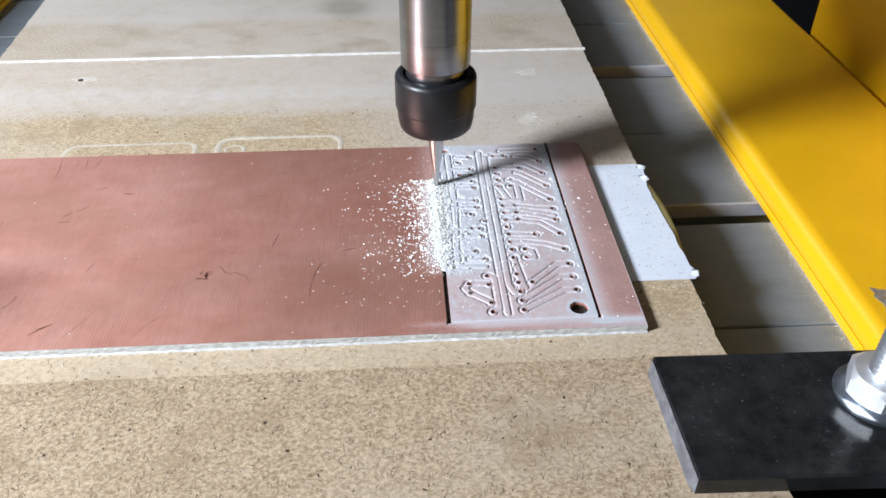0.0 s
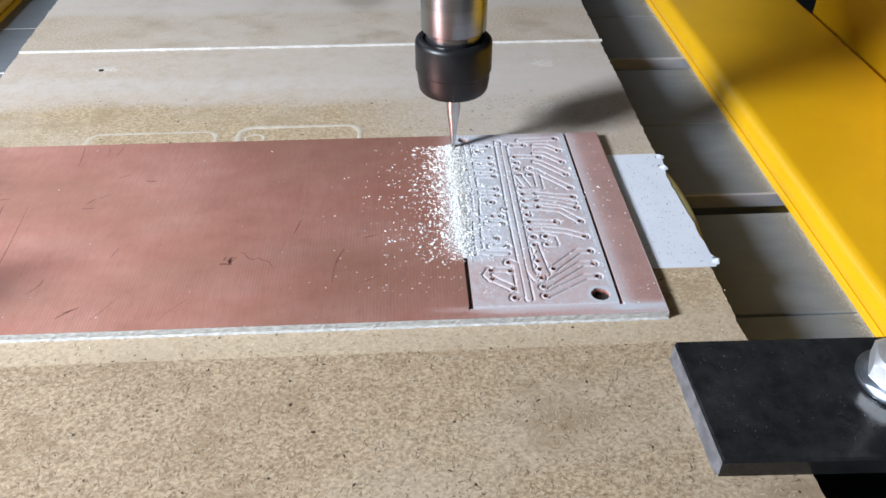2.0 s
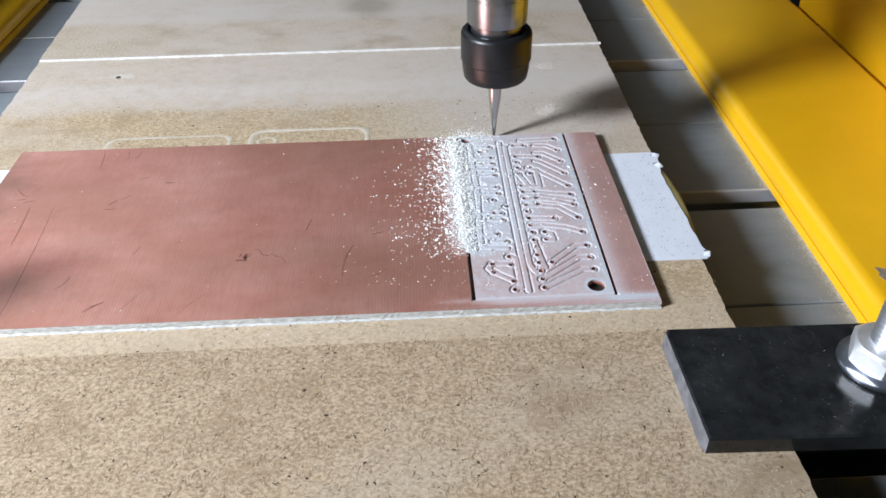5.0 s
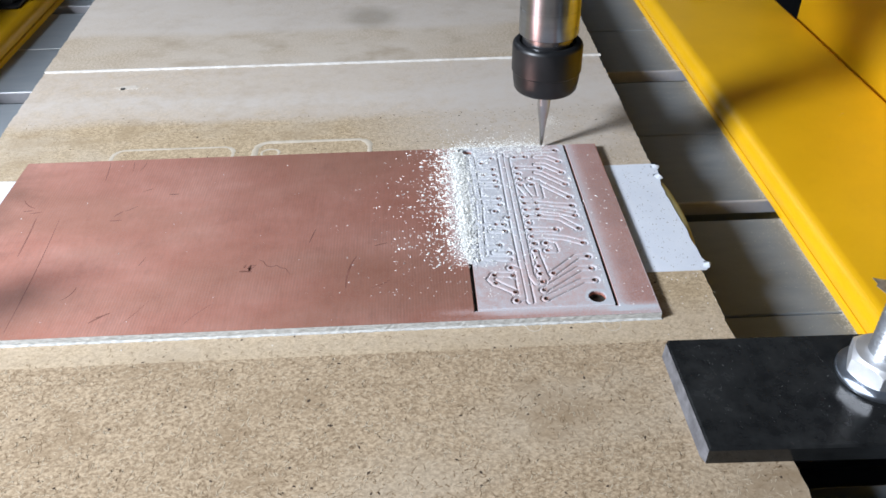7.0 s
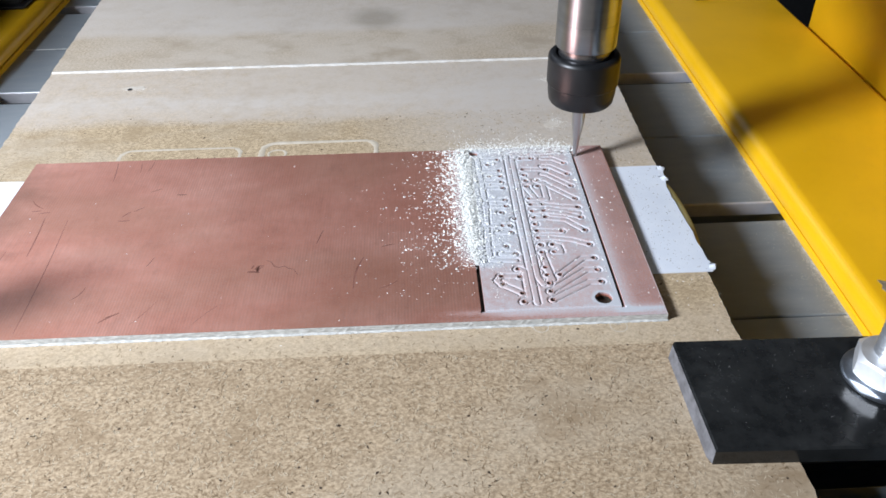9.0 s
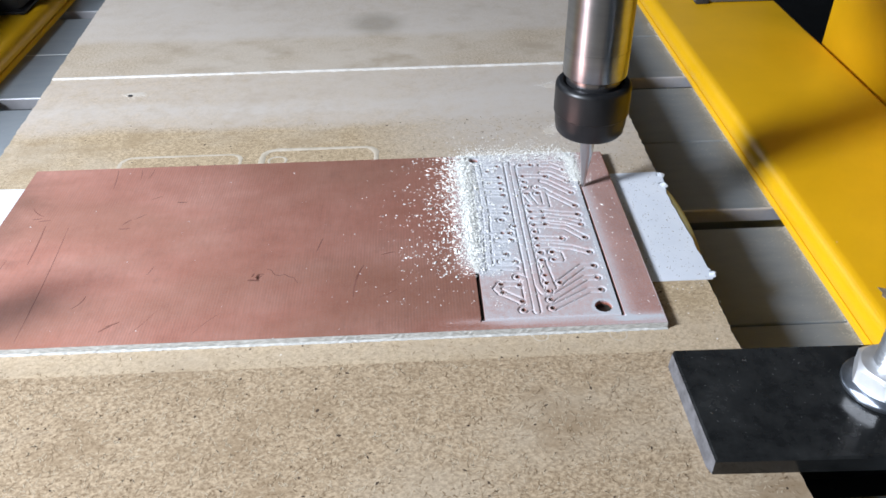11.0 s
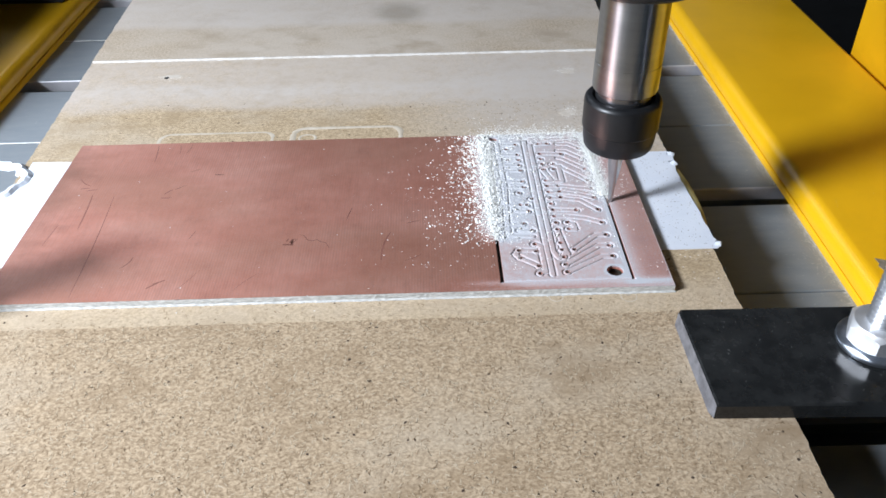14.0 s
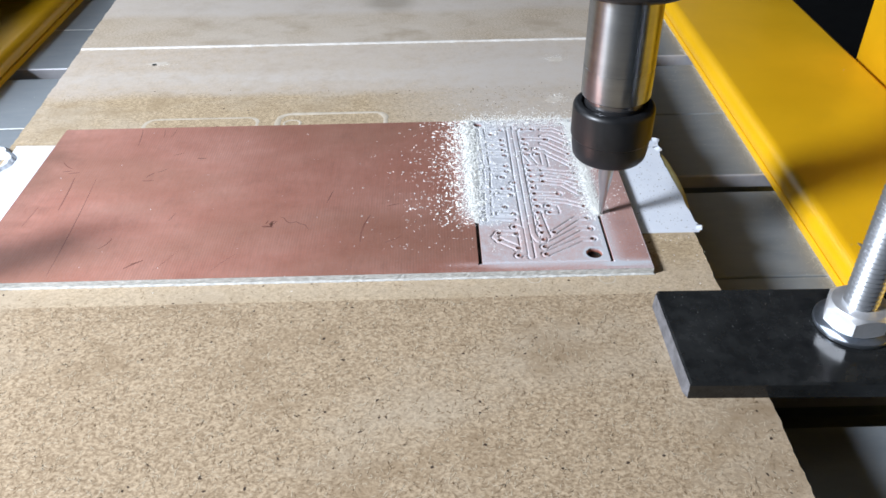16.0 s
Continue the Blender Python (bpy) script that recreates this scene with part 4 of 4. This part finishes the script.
# ---- stop block on the rail, and a bare patch in its paint ----
def stop_block():
    base = empty("stop_block", (0, 0, RAIL_TOP + 0.005))
    part("housing", box(5.95, 8.95, 18.0, 24, 0.0, 3.0, 0.12), plain("grey_cast_metal", (0.12, 0.12, 0.12), (0.2, 0.2, 0.2), 90, 0.5, 0.4), base)
    part("rubber_foot", box(6.0, 6.48, 17.92, 18.3, 0.0, 0.16, 0.03), DARK, base, "black rubber foot")
    tagged(base, "grey metal block standing on the yellow rail", "block")


stop_block()


def limit_switch():
    base = empty("limit_switch", (0, 0, RAIL_TOP + 0.005))
    part("housing", box(-23.3, -19.35, 19.2, 24, 0.0, 3.2, 0.2), DARK, base, "dark housing")
    part("foot_plate", box(-23.4, -19.15, 18.95, 24.1, 0.0, 0.12, 0.03), BODY_BLACK, base)
    # two cables droop over its front
    for k, (x, sag) in enumerate(((-20.6, 0.5), (-21.5, 0.9))):
        bm = bmesh.new()
        rings = []
        for i in range(15):
            q = i / 14
            c = (x + 1.5 * q, 19.05 - 0.25 * math.sin(math.pi * q), 1.7 - sag * math.sin(math.pi * q) - 0.3 * q)
            rings.append([bm.verts.new((c[0], c[1] + 0.11 * math.cos(j * 0.785), c[2] + 0.11 * math.sin(j * 0.785))) for j in range(8)])
        for p, q in zip(rings, rings[1:]):
            for j in range(8):
                bm.faces.new((p[j], p[(j + 1) % 8], q[(j + 1) % 8], q[j]))
        part("cable", bm, (WASHER, BODY_BLACK)[k], base, ("grey cable", "black cable")[k])
    tagged(base, "dark switch housing with cables on the yellow rail", "switch housing")


limit_switch()
patch = part("bare_patch", prism(ragged([(4.92, 1.45), (4.94, 0.85), (4.88, 0.35), (4.88, -1.2), (8.9, -1.2), (8.9, 1.5), (6.3, 1.6), (5.35, 1.35)], 12, 0.05, 0.12), RAIL_TOP + 0.002, RAIL_TOP + 0.016),
             plain("bare_scratched_metal", (0.16, 0.14, 0.11), (0.45, 0.4, 0.33), 260, 0.6, 0.2), right_rail, "bare scratched patch in the paint", soft=False)


# ---- spindle and gantry ----
def spindle():
    base = empty("spindle")
    bit = turned([(0.025, -0.2), (0.055, -0.11), (0.1, 0.36), (0.148, 0.85), (0.157, 1.0), (0.157, 1.7)], 24)
    for v in bit.verts:   # two ground flutes
        if v.co.z < 0.6:
            v.co.x *= 0.8
    part("cutter", bit, BIT_STEEL, base, "pointed carbide cutter")
    part("collet_nut", turned([(0.2, 1.44), (0.64, 1.425), (0.72, 1.44), (0.755, 1.49), (0.785, 1.68), (0.80, 1.90), (0.826, 1.93), (0.826, 2.52), (0.812, 2.57), (0.765, 2.62), (0.74, 2.63), (0.665, 2.63), (0.655, 2.55), (0.64, 2.52), (0.2, 2.5)]), NUT_BLACK, base, "smooth black collet nut")
    part("collar", turned([(0.3, 2.5), (0.6, 2.5), (0.6, 2.87), (0.3, 2.87)]), COLLAR_STEEL, base)
    part("shaft", turned([(0.3, 2.82), (0.675, 2.82), (0.69, 2.85), (0.69, 3.42), (0.683, 3.424), (0.683, 3.436), (0.69, 3.44), (0.69, 5.4)]), STEEL, base, "polished steel shaft")
    part("body", turned([(0.6, 4.98), (0.95, 4.98), (1.2, 5.03), (1.34, 5.13), (1.4, 5.3), (1.42, 5.95), (2.2, 6.05), (2.7, 6.3), (2.8, 6.5), (2.8, 19.0), (2.7, 19.2), (0.5, 19.2)]), BODY_BLACK, base, "dark round spindle body")
    tagged(base, "milling spindle with polished shaft and black collet nut", "spindle")
    return base


def gantry():
    base = empty("gantry")
    part("upright", box(9.34, 10.8, -6, 9.7, -1.3, 4.0, 0.15), YELLOW, base, "yellow gantry upright")
    part("upper_plate", box(9.34, 10.8, -6, 9.7, 4.002, 21, 0.15), DARK, base, "dark upper side plate")
    part("cross_beam", box(-14, 10.9, 3.2, 7.5, 17.5, 21, 0.2), DARK, base, "dark cross beam")
    tagged(base, "yellow steel gantry over the bed", "gantry")
    return base


SPINDLE, GANTRY = spindle(), gantry()


# ---- what moves ----
def cutter_at(t):
    if t < 3.25:
        return TIP_L + 0.01, 4.73 + (TIP_B - 0.05 - 4.73) * t / 3.25
    if t < 7.98:
        return TIP_L + 0.01 + (TIP_R + 0.05 - TIP_L) * (t - 3.25) / 4.73, TIP_B - 0.05
    return TIP_R + 0.06, TIP_B - 0.05 - 4.59 * (t - 7.98) / 8.02


def motions():
    times = [0.0, 0.8, 1.6, 2.4, 3.15, 3.25, 3.35, 4.4, 5.5, 6.7, 7.88, 7.98, 8.08, 9.5, 11.0, 12.5, 14.0, 15.0, 16.0]
    walk(SPINDLE, [(t, pose(cutter_at(t)[0] * CM, cutter_at(t)[1] * CM, 0.09 * CM)) for t in times])
    walk(GANTRY, [(t, pose(0, cutter_at(t)[1] * CM, 0)) for t in times])
    low = pose(0, 0, -0.14 * CM)
    for ob, t in FRESH:
        rows = [(0.0, low)] + ([(t - 0.25, low)] if t > 0.3 else []) + [(t + 0.25, pose(0, 0, 0)), (16.0, pose(0, 0, 0))]
        walk(ob, rows)


motions()
